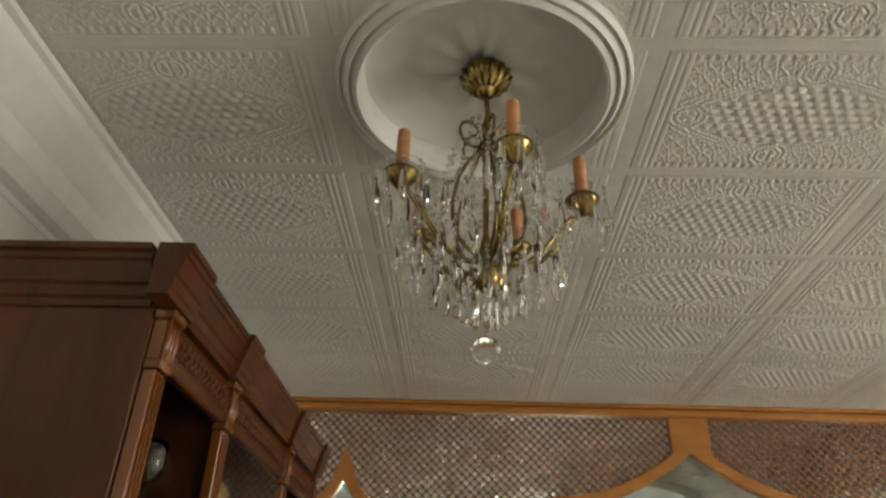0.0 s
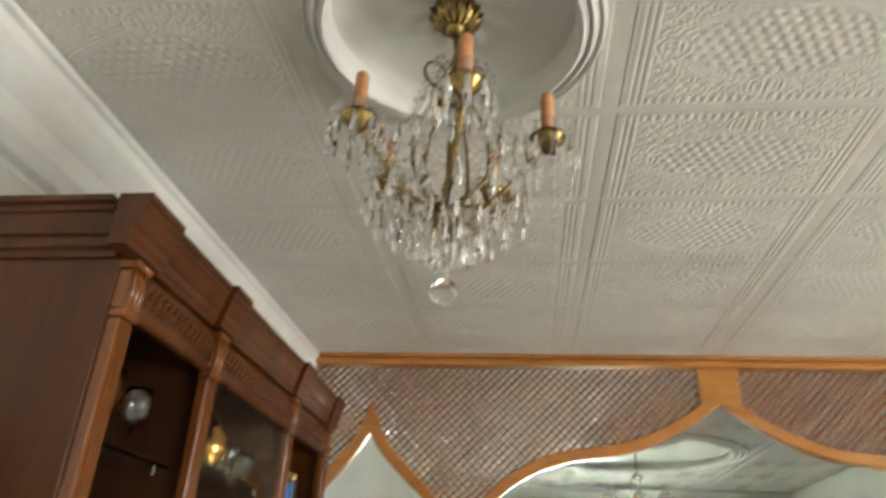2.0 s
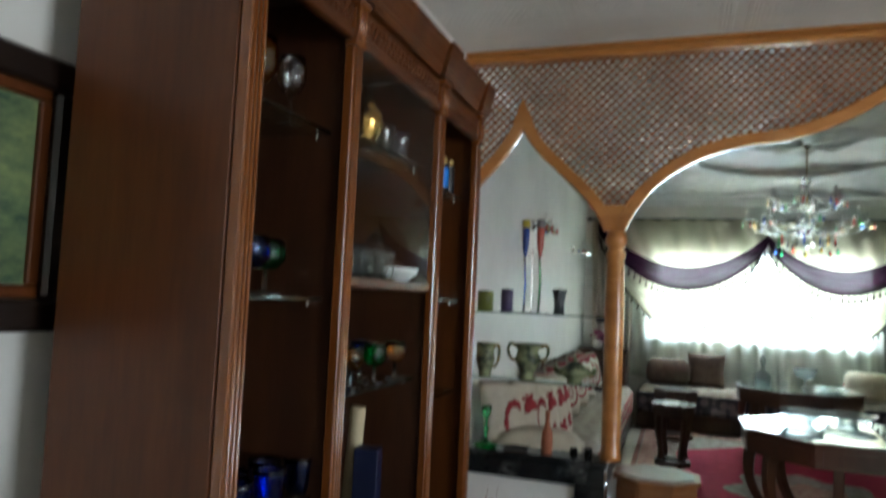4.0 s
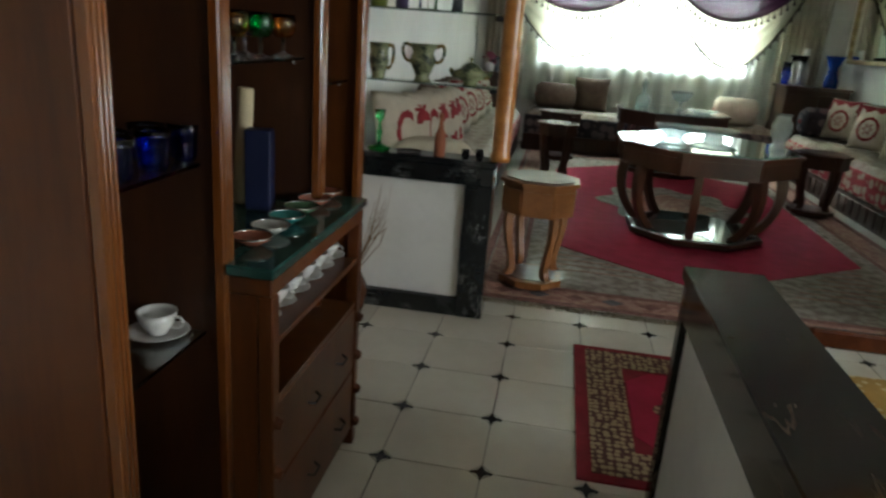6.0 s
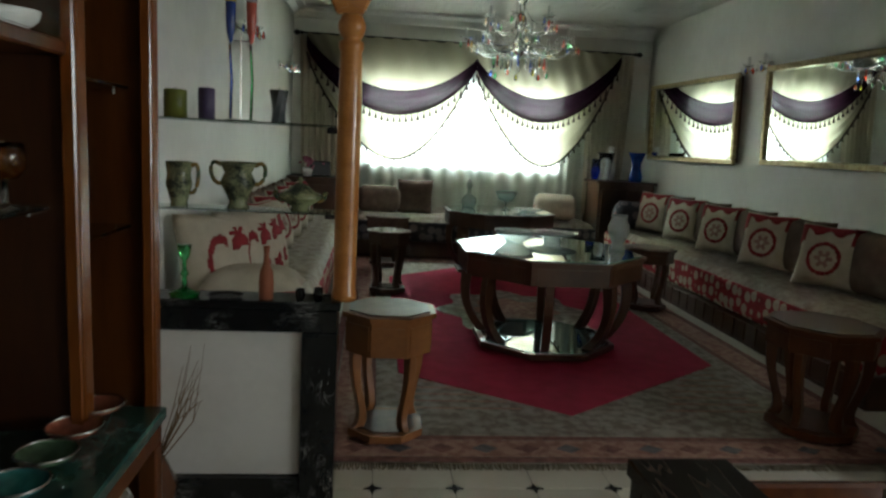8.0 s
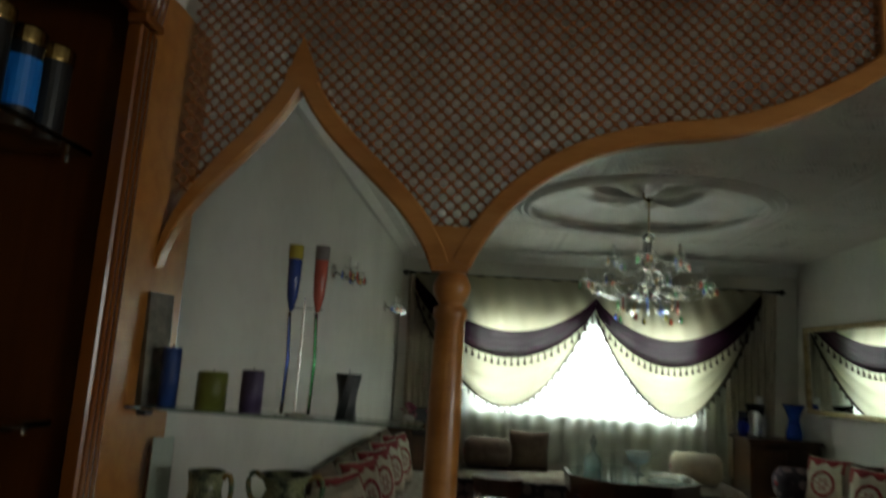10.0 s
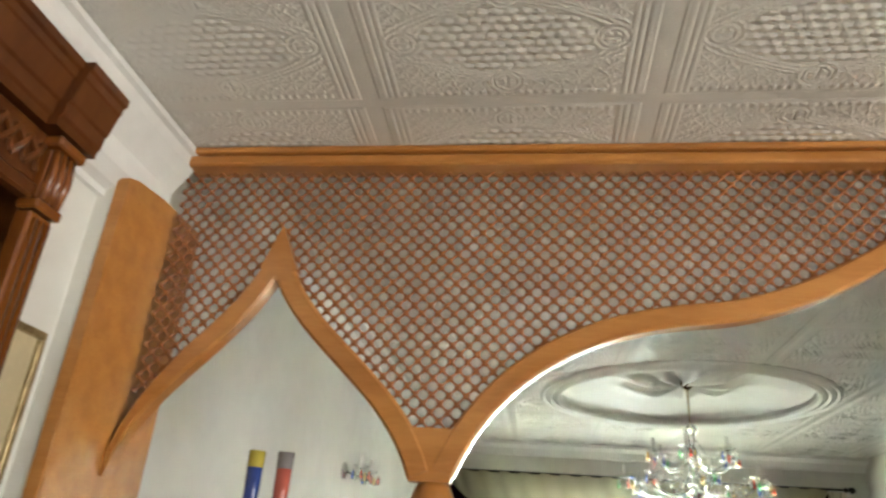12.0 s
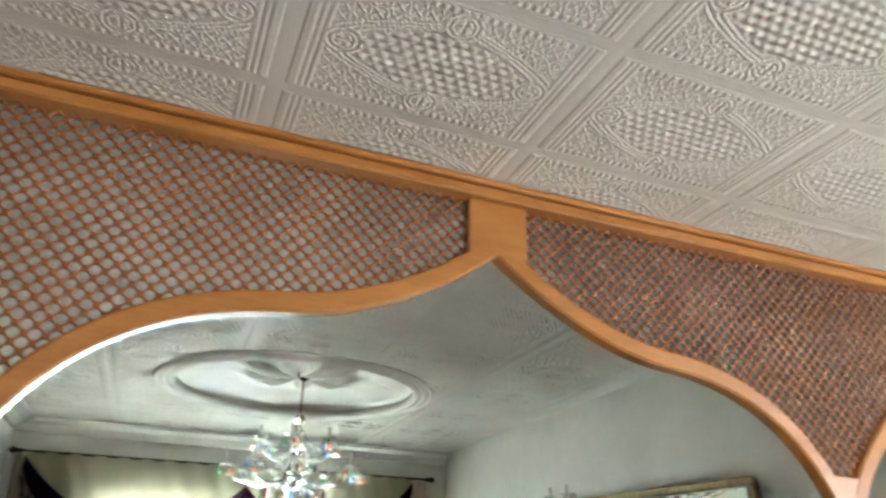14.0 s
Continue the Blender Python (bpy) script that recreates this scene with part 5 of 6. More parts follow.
def motif_cloth(name, ground, figure, scale):
    """Woven cloth with rounded pale figures in rows."""
    m = mat(name, ground, 0.8, dark=tuple(0.75 * c for c in ground), scale=12, bump=0.3, bscale=180)
    nt = m.node_tree
    n, l = nt.nodes, nt.links
    tc, v = n.new("ShaderNodeTexCoord"), n.new("ShaderNodeTexVoronoi")
    v.inputs["Scale"].default_value, v.inputs["Randomness"].default_value = scale, 0.45
    l.new(tc.outputs["Object"], v.inputs[0])
    r = n.new("ShaderNodeMapRange")
    r.inputs[1].default_value, r.inputs[2].default_value, r.inputs[3].default_value, r.inputs[4].default_value = 0.40, 0.47, 1, 0
    l.new(v.outputs["Distance"], r.inputs[0])
    mix = n.new("ShaderNodeMix")
    mix.data_type = "RGBA"
    mix.inputs[7].default_value = (*figure, 1)
    old = bsdf(m).inputs["Base Color"].links[0].from_socket
    l.new(r.outputs[0], mix.inputs[0]), l.new(old, mix.inputs[6]), l.new(mix.outputs[2], bsdf(m).inputs["Base Color"])
    return m


BROCADE = motif_cloth("red_brocade_cream_figures", (0.34, 0.02, 0.03), (0.48, 0.40, 0.30), 11)
DARKBROC = motif_cloth("dark_brocade", (0.045, 0.04, 0.05), (0.16, 0.13, 0.13), 9)


def seat_mesh(w, length, z0, z1):
    """A tufted mattress: w deep in x, length in y, with pressed buttons."""
    nx, ny = 14, max(int(length / 0.06), 4)
    verts, faces = [], []
    for i in range(nx + 1):
        for j in range(ny + 1):
            u, v = i / nx, j / ny
            x, y = u * w, v * length
            round_e = min(1, min(u, 1 - u) * w / 0.05) ** 0.5 * min(1, min(v, 1 - v) * length / 0.05) ** 0.5
            tuft = 0.5 + 0.5 * math.cos(x * math.tau / 0.24) * math.cos(y * math.tau / 0.24)
            verts.append((x, y, z0 + (z1 - z0) * round_e - 0.022 * (1 - tuft) * round_e))
    k = ny + 1
    for i in range(nx):
        for j in range(ny):
            faces.append((i * k + j, (i + 1) * k + j, (i + 1) * k + j + 1, i * k + j + 1))
    return verts, faces


def banquette(x0, y0, length, depth, rz, cloth, label):
    b = thing("banquette", x0, y0, 0.0, label, "sofa", "banquettes round the salon", rz)
    part("base", box(0.03, depth, 0, length, 0.0, 0.20, 0.006), WALNUT, b, "carved dark wooden plinth")
    for i in range(int(length / 0.16)):
        part("carved_panel", box(0.018, 0.0295, 0.02 + i * 0.16, 0.16 + i * 0.16, 0.03, 0.17, 0.004), WALNUT, b)
    part("mattress", box(0.0, depth, 0.0, length, 0.205, 0.44, 0.03, seg=2), cloth, b)
    v, f = seat_mesh(depth - 0.02, length - 0.02, 0.425, 0.505)
    ob = part_data("seat_cover", v, f, SEATCLOTH, b, "beige tufted quilted seat cover", smooth=True)
    ob.location = (0.01, 0.01, 0)
    return b


banquette(3.00, 4.35, 4.55, 0.70, 0, BROCADE, "long banquette in red brocade with beige tufted seat")
banquette(2.95, 9.02, 3.0, 0.66, 90, DARKBROC, "banquette under the window in dark brocade")
banquette(-0.08, 8.95, 4.65, 0.70, 180, BROCADE, "long banquette in red brocade along the white wall")


def pillow_mesh(w, h, t, n=10):
    bm = bmesh.new()
    grid = {}
    for s in (1, -1):
        for i in range(n + 1):
            for j in range(n + 1):
                u, v = i / n * 2 - 1, j / n * 2 - 1
                d = (1 - u ** 4) * (1 - v ** 4)
                pinch = 1 - 0.07 * (1 - abs(u * v))
                key = (s if 0 < i < n and 0 < j < n else 0, i, j)
                if key not in grid:
                    grid[key] = bm.verts.new((s * t / 2 * d ** 0.6 if key[0] else 0, u * w / 2 * pinch, v * h / 2 * pinch))
    for s in (1, -1):
        for i in range(n):
            for j in range(n):
                q = [grid[(s if 0 < a < n and 0 < b < n else 0, a, b)] for a, b in ((i, j), (i + 1, j), (i + 1, j + 1), (i, j + 1))]
                bm.faces.new(q if s > 0 else q[::-1])
    bmesh.ops.recalc_face_normals(bm, faces=bm.faces)
    return bm


def pillow_patch(w, h, t, inside, lift=0.004, n=44):
    """Appliqued cloth on the front of a pillow, where inside(u, v) holds."""
    bm = bmesh.new()
    grid = {}

    def at(i, j, k):
        key = (i, j, k)
        if key not in grid:
            u, v = i / n * 2 - 1, j / n * 2 - 1
            d = (1 - u ** 4) * (1 - v ** 4)
            pinch = 1 - 0.07 * (1 - abs(u * v))
            grid[key] = bm.verts.new((-(t / 2 * d ** 0.6 + lift * k), u * w / 2 * pinch, v * h / 2 * pinch))
        return grid[key]

    for i in range(1, n - 1):
        for j in range(1, n - 1):
            if inside((i + 0.5) / n * 2 - 1, (j + 0.5) / n * 2 - 1):
                bm.faces.new([at(*q, 1) for q in ((i, j), (i, j + 1), (i + 1, j + 1), (i + 1, j))])
    edge = [e for e in bm.edges if len(e.link_faces) == 1]
    back = {v: key for key, v in grid.items()}
    for e in edge:
        a, b = (back[v] for v in e.verts)
        bm.faces.new((at(*a), at(*b), at(b[0], b[1], -1), at(a[0], a[1], -1)))
    bmesh.ops.recalc_face_normals(bm, faces=bm.faces)
    return bm


RING_ON = {
    "ring_motif": lambda u, v: 0.44 < math.hypot(u, v + 0.12) < 0.56,
    "top_trim": lambda u, v: v > 0.72 + 0.09 * math.cos(u * 9) and v < 0.95,
    "corner_trim": lambda u, v: u > 0.74 and v > 0.25 + 0.9 * (0.95 - u),
    "edge_trim": lambda u, v: u < -0.74 and v > 0.25 + 0.9 * (0.95 + u),
    "centre_flower": lambda u, v: math.hypot(u, v + 0.12) < 0.24 + 0.07 * math.cos(6 * math.atan2(v + 0.12, u)) and math.hypot(u, v + 0.12) > 0.09,
}
FLOWER_ON = {
    "leaf_motif": lambda u, v: 0.26 < math.hypot(u - 0.15, (v + 0.15) * 0.6) < 0.38 and u > -0.05,
    "bloom_motif": lambda u, v: math.hypot(u + 0.4, v - 0.35) < 0.24 + 0.08 * math.cos(5 * math.atan2(v - 0.5, u + 0.35)),
    "bud_motif": lambda u, v: math.hypot(u + 0.3, v + 0.55) < 0.2 + 0.08 * math.sin(4 * math.atan2(v + 0.55, u + 0.3)),
}
PATCHES = {}


def motif_cushion(x, y, z, tilt, rz, label, cloth, motif, group, size=0.44):
    c = thing("cushion", x, y, z, label, "cushion", group)
    c.matrix_world = pose(x, y, z, 0, tilt, rz)
    part("pad", pillow_mesh(size, size, 0.17, 14), cloth, c, smooth=True)
    for name, inside in (motif or {}).items():
        key = (name, size, motif is RING_ON)
        m = CENTREROSE if name == "centre_flower" else REDCLOTH
        if key in PATCHES:
            ob = new(name, PATCHES[key])
            ob.parent = c
        else:
            PATCHES[key] = part(name, pillow_patch(size, size, 0.17, inside), m, c, smooth=True).data
    return c


CENTREROSE = mat("faded_rose_cloth", (0.42, 0.27, 0.22), 0.85, dark=(0.34, 0.2, 0.16), scale=30, bump=0.3, bscale=200)
for k in range(5):
    yy = 8.36 - 0.76 * k
    motif_cushion(3.38, yy, 0.735, 12, 30, "cream cushion with a dark red ring and red top edge", CREAMCLOTH, RING_ON, "cream cushions along the banquette")
    motif_cushion(3.52, yy - 0.29, 0.73, 8, 14, "plain brown velvet cushion behind a cream one", BROWNCLOTH, None, "brown cushions along the banquette")
for k in range(5):
    yy = 5.62 + 0.60 * k
    motif_cushion(-0.52, yy, 0.71, 14, 180 - 22, "cream cushion with red ring motif on the banquette", CREAMCLOTH, RING_ON, "cushions along the white wall")
    motif_cushion(-0.66, yy + 0.22, 0.72, 10, 180, "plain brown velvet cushion behind a cream one", BROWNCLOTH, None, "brown cushions along the white wall")
for x, y, rz in ((-0.56, 4.52, 138), (-0.45, 4.70, 156), (-0.42, 4.92, 160), (-0.42, 5.14, 162)):
    motif_cushion(x, y, 0.735, 12, rz, "large cream cushion with bold red flowers and loops", CREAMCLOTH, FLOWER_ON, "floral cushions at the banquette end", 0.46)
flat = thing("flat_cushion", -0.36, 4.44, 0.60, "flat beige cushion with dark red piping on the banquette end", "cushion", "", 4)
fp = pillow_mesh(0.52, 0.34, 0.21, 12)
bmesh.ops.rotate(fp, cent=(0, 0, 0), matrix=Matrix.Rotation(math.pi / 2, 3, "Y"), verts=fp.verts)
bmesh.ops.rotate(fp, cent=(0, 0, 0), matrix=Matrix.Rotation(math.pi / 2, 3, "Z"), verts=fp.verts)
part("pad", fp, CREAMCLOTH, flat, smooth=True)
part("piping", tube([(0.25 * (1 - 0.07 * (1 - abs(k))) * k, -0.158, 0.004 - 0.012 * (1 - k * k)) for k in np.linspace(-0.96, 0.96, 15)], 0.011, 8), REDCLOTH, flat, "dark red piping", smooth=True)


def bolster(x, y, z, length, r, rz, material, label):
    b = thing("bolster", x, y, z, label, "cushion", "", rz)
    part("roll", lathe([(0, -length / 2), (r * 0.7, -length / 2), (r, -length / 2 + 0.05), (r, length / 2 - 0.05), (r * 0.7, length / 2), (0, length / 2)], 22, m=Matrix.Rotation(math.pi / 2, 4, "Y")), material, b, smooth=True)
    for s in (-1, 1):
        part("end_button", lathe([(0, 0), (0.025, 0), (0.015, 0.012), (0, 0.014)], 12, m=Matrix.Translation((s * length / 2, 0, 0)) @ Matrix.Rotation(s * math.pi / 2, 4, "Y")), REDCLOTH, b)
    return b


bolster(0.30, 9.40, 0.665, 0.5, 0.16, 8, BROWNCLOTH, "rounded brown bolster at the window bench")
bolster(2.48, 9.30, 0.665, 0.5, 0.16, -10, CREAMCLOTH, "rounded cream bolster at the window bench")
bolster(3.30, 8.62, 0.665, 0.55, 0.16, 0, DARKBROC, "dark brocade bolster closing the long banquette")
motif_cushion(0.75, 9.50, 0.70, 12, -90, "dark cushion leaning under the window", BROWNCLOTH, None, "")

# corner chest with vases
chest = thing("corner_chest", 3.30, 9.37, 0, "dark wooden corner chest topped with glass vases", "chest")
part("body", box(-0.34, 0.36, -0.28, 0.30, 0.0, 0.99, 0.006), WALNUT, chest)
part("top", box(-0.37, 0.38, -0.31, 0.31, 0.991, 1.025, 0.008), WALNUT, chest)
for k in range(2):
    d = part("door", box(-0.31 + 0.33 * k, -0.31 + 0.32 + 0.33 * k, -0.296, -0.281, 0.08, 0.93, 0.004), WALNUT, chest)
    part("knob", lathe([(0, 0), (0.012, 0), (0.014, 0.012), (0, 0.02)], 12, m=Matrix.Translation((-0.02 + 0.05 * k, -0.297, 0.52)) @ Matrix.Rotation(math.pi / 2, 4, "X")), BRASS, d)
BLUEGLAZE = mat("cobalt_glaze", (0.015, 0.07, 0.42), 0.12, dark=(0.01, 0.04, 0.3), scale=8)
vessel("blue_vase", 3.45, 9.22, 1.026, [(0, 0), (0.075, 0), (0.085, 0.06), (0.06, 0.17), (0.055, 0.22), (0.085, 0.30), (0.11, 0.36)], BLUEGLAZE, "tall cobalt blue vase with a flared neck", "vase", "", 24, 0.006)
vessel("clear_vase", 3.06, 9.22, 1.026, [(0, 0), (0.05, 0), (0.05, 0.02), (0.075, 0.2), (0.10, 0.34)], CLEAR, "tall clear glass vase", "vase", "", 20, 0.004)
vessel("blue_glass_vase", 2.97, 9.32, 1.026, [(0, 0), (0.045, 0), (0.06, 0.1), (0.05, 0.26)], GLASS_BLUE, "small blue glass vase", "vase", "", 20, 0.004)
vessel("cream_vase", 3.20, 9.45, 1.026, [(0, 0), (0.05, 0), (0.07, 0.12), (0.03, 0.3), (0.04, 0.42)], CERAMIC, "slender cream vase at the wall", "vase", "", 20, 0.004)
# low cabinet with ornaments at the far white-wall corner
lc = thing("low_cabinet", -0.50, 9.40, 0, "dark low cabinet in the salon corner", "cabinet")
part("body", box(-0.27, 0.3, -0.25, 0.28, 0, 0.88, 0.006), WALNUT, lc)
part("top", box(-0.285, 0.32, -0.27, 0.29, 0.881, 0.91, 0.006), WALNUT, lc)
part("door", box(-0.25, 0.28, -0.262, -0.2505, 0.08, 0.82, 0.004), WALNUT, lc)
tv = part("black_ornament_box", box(-0.12, 0.12, -0.09, 0.09, 0, 0.18, 0.012), TIN)
tv.matrix_world = pose(-0.42, 9.32, 0.911, 0, 0, 15)
tagged(tv, "small black box on the low cabinet", "box")
PLANT = mat("pink_flower", (0.45, 0.12, 0.20), 0.8)
fl = thing("flower_pot", -0.55, 9.2, 0.911, "small pot of pink cloth flowers", "flowers")
part("pot", lathe(shell([(0, 0), (0.05, 0), (0.065, 0.10)], 0.004), 18), CERAMIC, fl, smooth=True)
fb = bmesh.new()
for k in range(40):
    p = Vector((rnd.gauss(0, 0.055), rnd.gauss(0, 0.055), 0.17 + rnd.gauss(0, 0.035)))
    bmesh.ops.create_icosphere(fb, subdivisions=1, radius=rnd.uniform(0.014, 0.026), matrix=Matrix.Translation(p) @ Matrix.Diagonal((1, 1, 0.6, 1)))
part("blossoms", fb, PLANT, fl)

# ---- mirrors and sconces ----


def wall_mirror(y0, y1, z0, z1):
    m = thing("wall_mirror", SX1 - 0.002, (y0 + y1) / 2, z0, "wide mirror in a gilt wooden frame", "mirror", "mirrors over the banquette")
    hw, h = (y1 - y0) / 2, z1 - z0
    for a, b, c, d in ((-hw, hw, 0, 0.05), (-hw, hw, h - 0.05, h), (-hw, -hw + 0.05, 0.0505, h - 0.0505), (hw - 0.05, hw, 0.0505, h - 0.0505)):
        part("frame_bar", box(-0.045, 0.0, a, b, c, d, 0.01), GILT, m)
    part("glass", box(-0.02, -0.012, -hw + 0.0505, hw - 0.0505, 0.0505, h - 0.0505, 0.006), MIRROR, m)
    part("back_board", box(0.001, 0.03, -hw + 0.02, hw - 0.02, 0.02, h - 0.02), WALNUT, m)
    m.matrix_world = pose(SX1 - 0.098, (y0 + y1) / 2, z0, 0, -2.2, 4.2)
    return m


wall_mirror(7.28, 9.08, 1.31, 2.18)
wall_mirror(4.90, 6.60, 1.33, 2.16)


def sconce(x, y, z, s):
    """Crystal wall light; s is +1 where it looks along +x."""
    c = thing("wall_sconce", x, y, z, "small crystal wall sconce with coloured glass drops", "wall lamp", "crystal sconces")
    part("back_plate", lathe([(0, 0), (0.05, 0), (0.045, 0.012), (0.015, 0.025), (0, 0.025)], 18, m=Matrix.Rotation(s * math.pi / 2, 4, "Y")), CHROME, c, smooth=True)
    for dy in (-0.13, 0.13):
        part("arm", tube(bez((s * 0.02, 0, 0), (s * 0.10, dy * 0.3, -0.05), (s * 0.13, dy, -0.06), (s * 0.14, dy, 0.0), 10), 0.007, 7), CLEAR, c, smooth=True)
        part("cup", lathe(shell([(0, 0), (0.03, 0.005), (0.05, 0.02)], 0.003), 16, m=Matrix.Translation((s * 0.14, dy, 0.0))), CLEAR, c)
        part("candle_sleeve", lathe([(0, 0.01), (0.011, 0.01), (0.011, 0.09), (0, 0.092)], 12, m=Matrix.Translation((s * 0.14, dy, 0))), CERAMIC, c)
        for k, m in enumerate((GLASS_RED, GLASS_AMBER, CLEAR, GLASS_BLUE, GLASS_RED)):
            a = math.tau * k / 5
            part("glass_drop", lathe(drop(-0.005, 0.013, 0.06), 6, m=Matrix.Translation((s * 0.14 + 0.05 * math.cos(a), dy + 0.05 * math.sin(a), 0))), m, c)
    return c


sconce(SX0 + 0.002, 6.1, 2.12, 1)
sconce(SX0 + 0.002, 8.45, 2.10, 1)
sconce(SX1 - 0.002, 6.92, 2.20, -1)

# ---- salon chandelier ----
C2X, C2Y, C2Z = MED2[0] + 0.04, MED2[1], SZ + 0.088


def crystal_chandelier():
    c = thing("crystal_chandelier", C2X, C2Y, 0, "large crystal chandelier with glass arms and coloured drops", "chandelier")
    part("canopy", lathe([(0, C2Z + 0.06), (0.05, C2Z + 0.055), (0.06, C2Z + 0.02), (0.02, C2Z - 0.01), (0, C2Z - 0.02)], 20), BRASS, c, smooth=True)
    part("rod", tube([(0, 0, C2Z), (0, 0, 2.72)], 0.008, 8), BRASS, c)
    part("column", lathe([(0, 2.75), (0.035, 2.74), (0.055, 2.70), (0.03, 2.66), (0.02, 2.58), (0.045, 2.54), (0.06, 2.48), (0.03, 2.42), (0.05, 2.36), (0.09, 2.30), (0.06, 2.24), (0.02, 2.20), (0, 2.18)], 16), CLEAR, c)
    part("bowl", lathe(shell([(0, 2.17), (0.10, 2.19), (0.16, 2.24), (0.17, 2.26)], 0.004), 20), CLEAR, c)
    colours = (GLASS_RED, CLEAR, GLASS_BLUE, CLEAR, GLASS_AMBER, CLEAR, GLASS_GREEN, CLEAR)
    for tier, (R, z, n) in enumerate(((0.50, 2.32, 8), (0.30, 2.52, 6))):
        for k in range(n):
            th = math.tau * k / n + 0.2 * tier
            ca, sa = math.cos(th), math.sin(th)
            part("arm", tube(bez((0.03 * ca, 0.03 * sa, z - 0.04), (R * 0.5 * ca, R * 0.5 * sa, z - 0.16), (R * 0.9 * ca, R * 0.9 * sa, z - 0.14), (R * ca, R * sa, z), 10), 0.008, 7), CLEAR, c, smooth=True)
            m = Matrix.Translation((R * ca, R * sa, 0))
            part("drip_cup", lathe(shell([(0, z), (0.03, z + 0.004), (0.06, z + 0.018)], 0.003), 14, m=m), CLEAR, c)
            part("candle_sleeve", lathe([(0, z + 0.01), (0.012, z + 0.01), (0.012, z + 0.10), (0, z + 0.102)], 10, m=m), CERAMIC, c)
            for j in range(5):
                a = math.tau * j / 5
                part("glass_drop", lathe(drop(z - 0.002, 0.014, 0.075), 5, m=m @ Matrix.Translation((0.055 * math.cos(a), 0.055 * math.sin(a), 0))), colours[(k * 3 + j) % 8], c)
            sw = bmesh.new()
            for i in range(1, 14):
                s = i / 14
                beads([(R * s * ca, R * s * sa, z + 0.17 - 0.16 * s - 0.12 * math.sin(math.pi * s))], 0.009, sw)
            tagged(part("bead_swag", sw, CLEAR, c), kind="stuff")
    for k in range(14):
        th = math.tau * k / 14
        r = 0.16 if k % 2 else 0.24
        part("glass_drop", lathe(drop(2.20 - 0.02 * (k % 2), 0.016, 0.12), 5, m=Matrix.Translation((r * math.cos(th), r * math.sin(th), 0))), colours[k % 8], c)
        if k % 2:
            low = bmesh.new()
            beads([(0.26 * math.cos(th + 0.1), 0.26 * math.sin(th + 0.1), 2.16 - 0.016 * i) for i in range(6)], 0.006, low)
            tagged(part("bead_string", low, CLEAR, c), kind="stuff")
            part("glass_drop", lathe(drop(2.065, 0.02, 0.065), 6, m=Matrix.Translation((0.26 * math.cos(th + 0.1), 0.26 * math.sin(th + 0.1), 0))), (GLASS_RED, GLASS_YEL, GLASS_GREEN, GLASS_BLUE)[k // 2 % 4], c)
        st2 = bmesh.new()
        beads([((r + (0.42 - r) * i / 8) * math.cos(th), (r + (0.42 - r) * i / 8) * math.sin(th), 2.20 + 0.12 * (i / 8) ** 2) for i in range(9)], 0.008, st2)
        tagged(part("bead_string", st2, CLEAR, c), kind="stuff")
    return c


crystal_chandelier()

# ---- window dressing ----
RODY, RODZ = SY1 - 0.14, 2.60
rod = thing("curtain_rod", 1.38, RODY, RODZ, "dark iron curtain rod with turned finials", "curtain rod")
part("rod", tube([(-2.05, 0, 0), (2.05, 0, 0)], 0.012, 10), IRON, rod)
for s in (-1, 1):
    part("finial", lathe([(0, 0), (0.02, 0.0), (0.025, 0.02), (0.014, 0.035), (0.034, 0.06), (0.03, 0.085), (0.008, 0.11), (0, 0.115)], 16, m=Matrix.Translation((s * 2.05, 0, 0)) @ Matrix.Rotation(s * math.pi / 2, 4, "Y")), IRON, rod, smooth=True)
    part("bracket", tube([(s * 1.9, 0, 0), (s * 1.9, 0.06, -0.01), (s * 1.9, 0.138, -0.05)], 0.008, 7), IRON, rod)


def cloth_grid(name, fn, nu, nv, material, parent, label=""):
    verts = [fn(i / nu, j / nv) for i in range(nu + 1) for j in range(nv + 1)]
    k = nv + 1
    faces = [(i * k + j, (i + 1) * k + j, (i + 1) * k + j + 1, i * k + j + 1) for i in range(nu) for j in range(nv)]
    return part_data(name, verts, faces, material, parent, label, smooth=True)


cur = thing("net_curtain", 1.35, RODY + 0.105, 0, "thin white net curtain in soft folds across the window", "curtain")
cloth_grid("net", lambda u, v: (-1.95 + 3.95 * u, 0.022 * math.sin(u * 150 + 2 * math.sin(u * 23)) * (1.1 - 0.5 * v), 0.56 + (2.60 - 0.56) * v), 300, 6, SHEER_THIN, cur)


LACE = sheer("purple_lace_velvet", (0.017, 0.0045, 0.012), 0.024, 42, (0.44, 0.70))


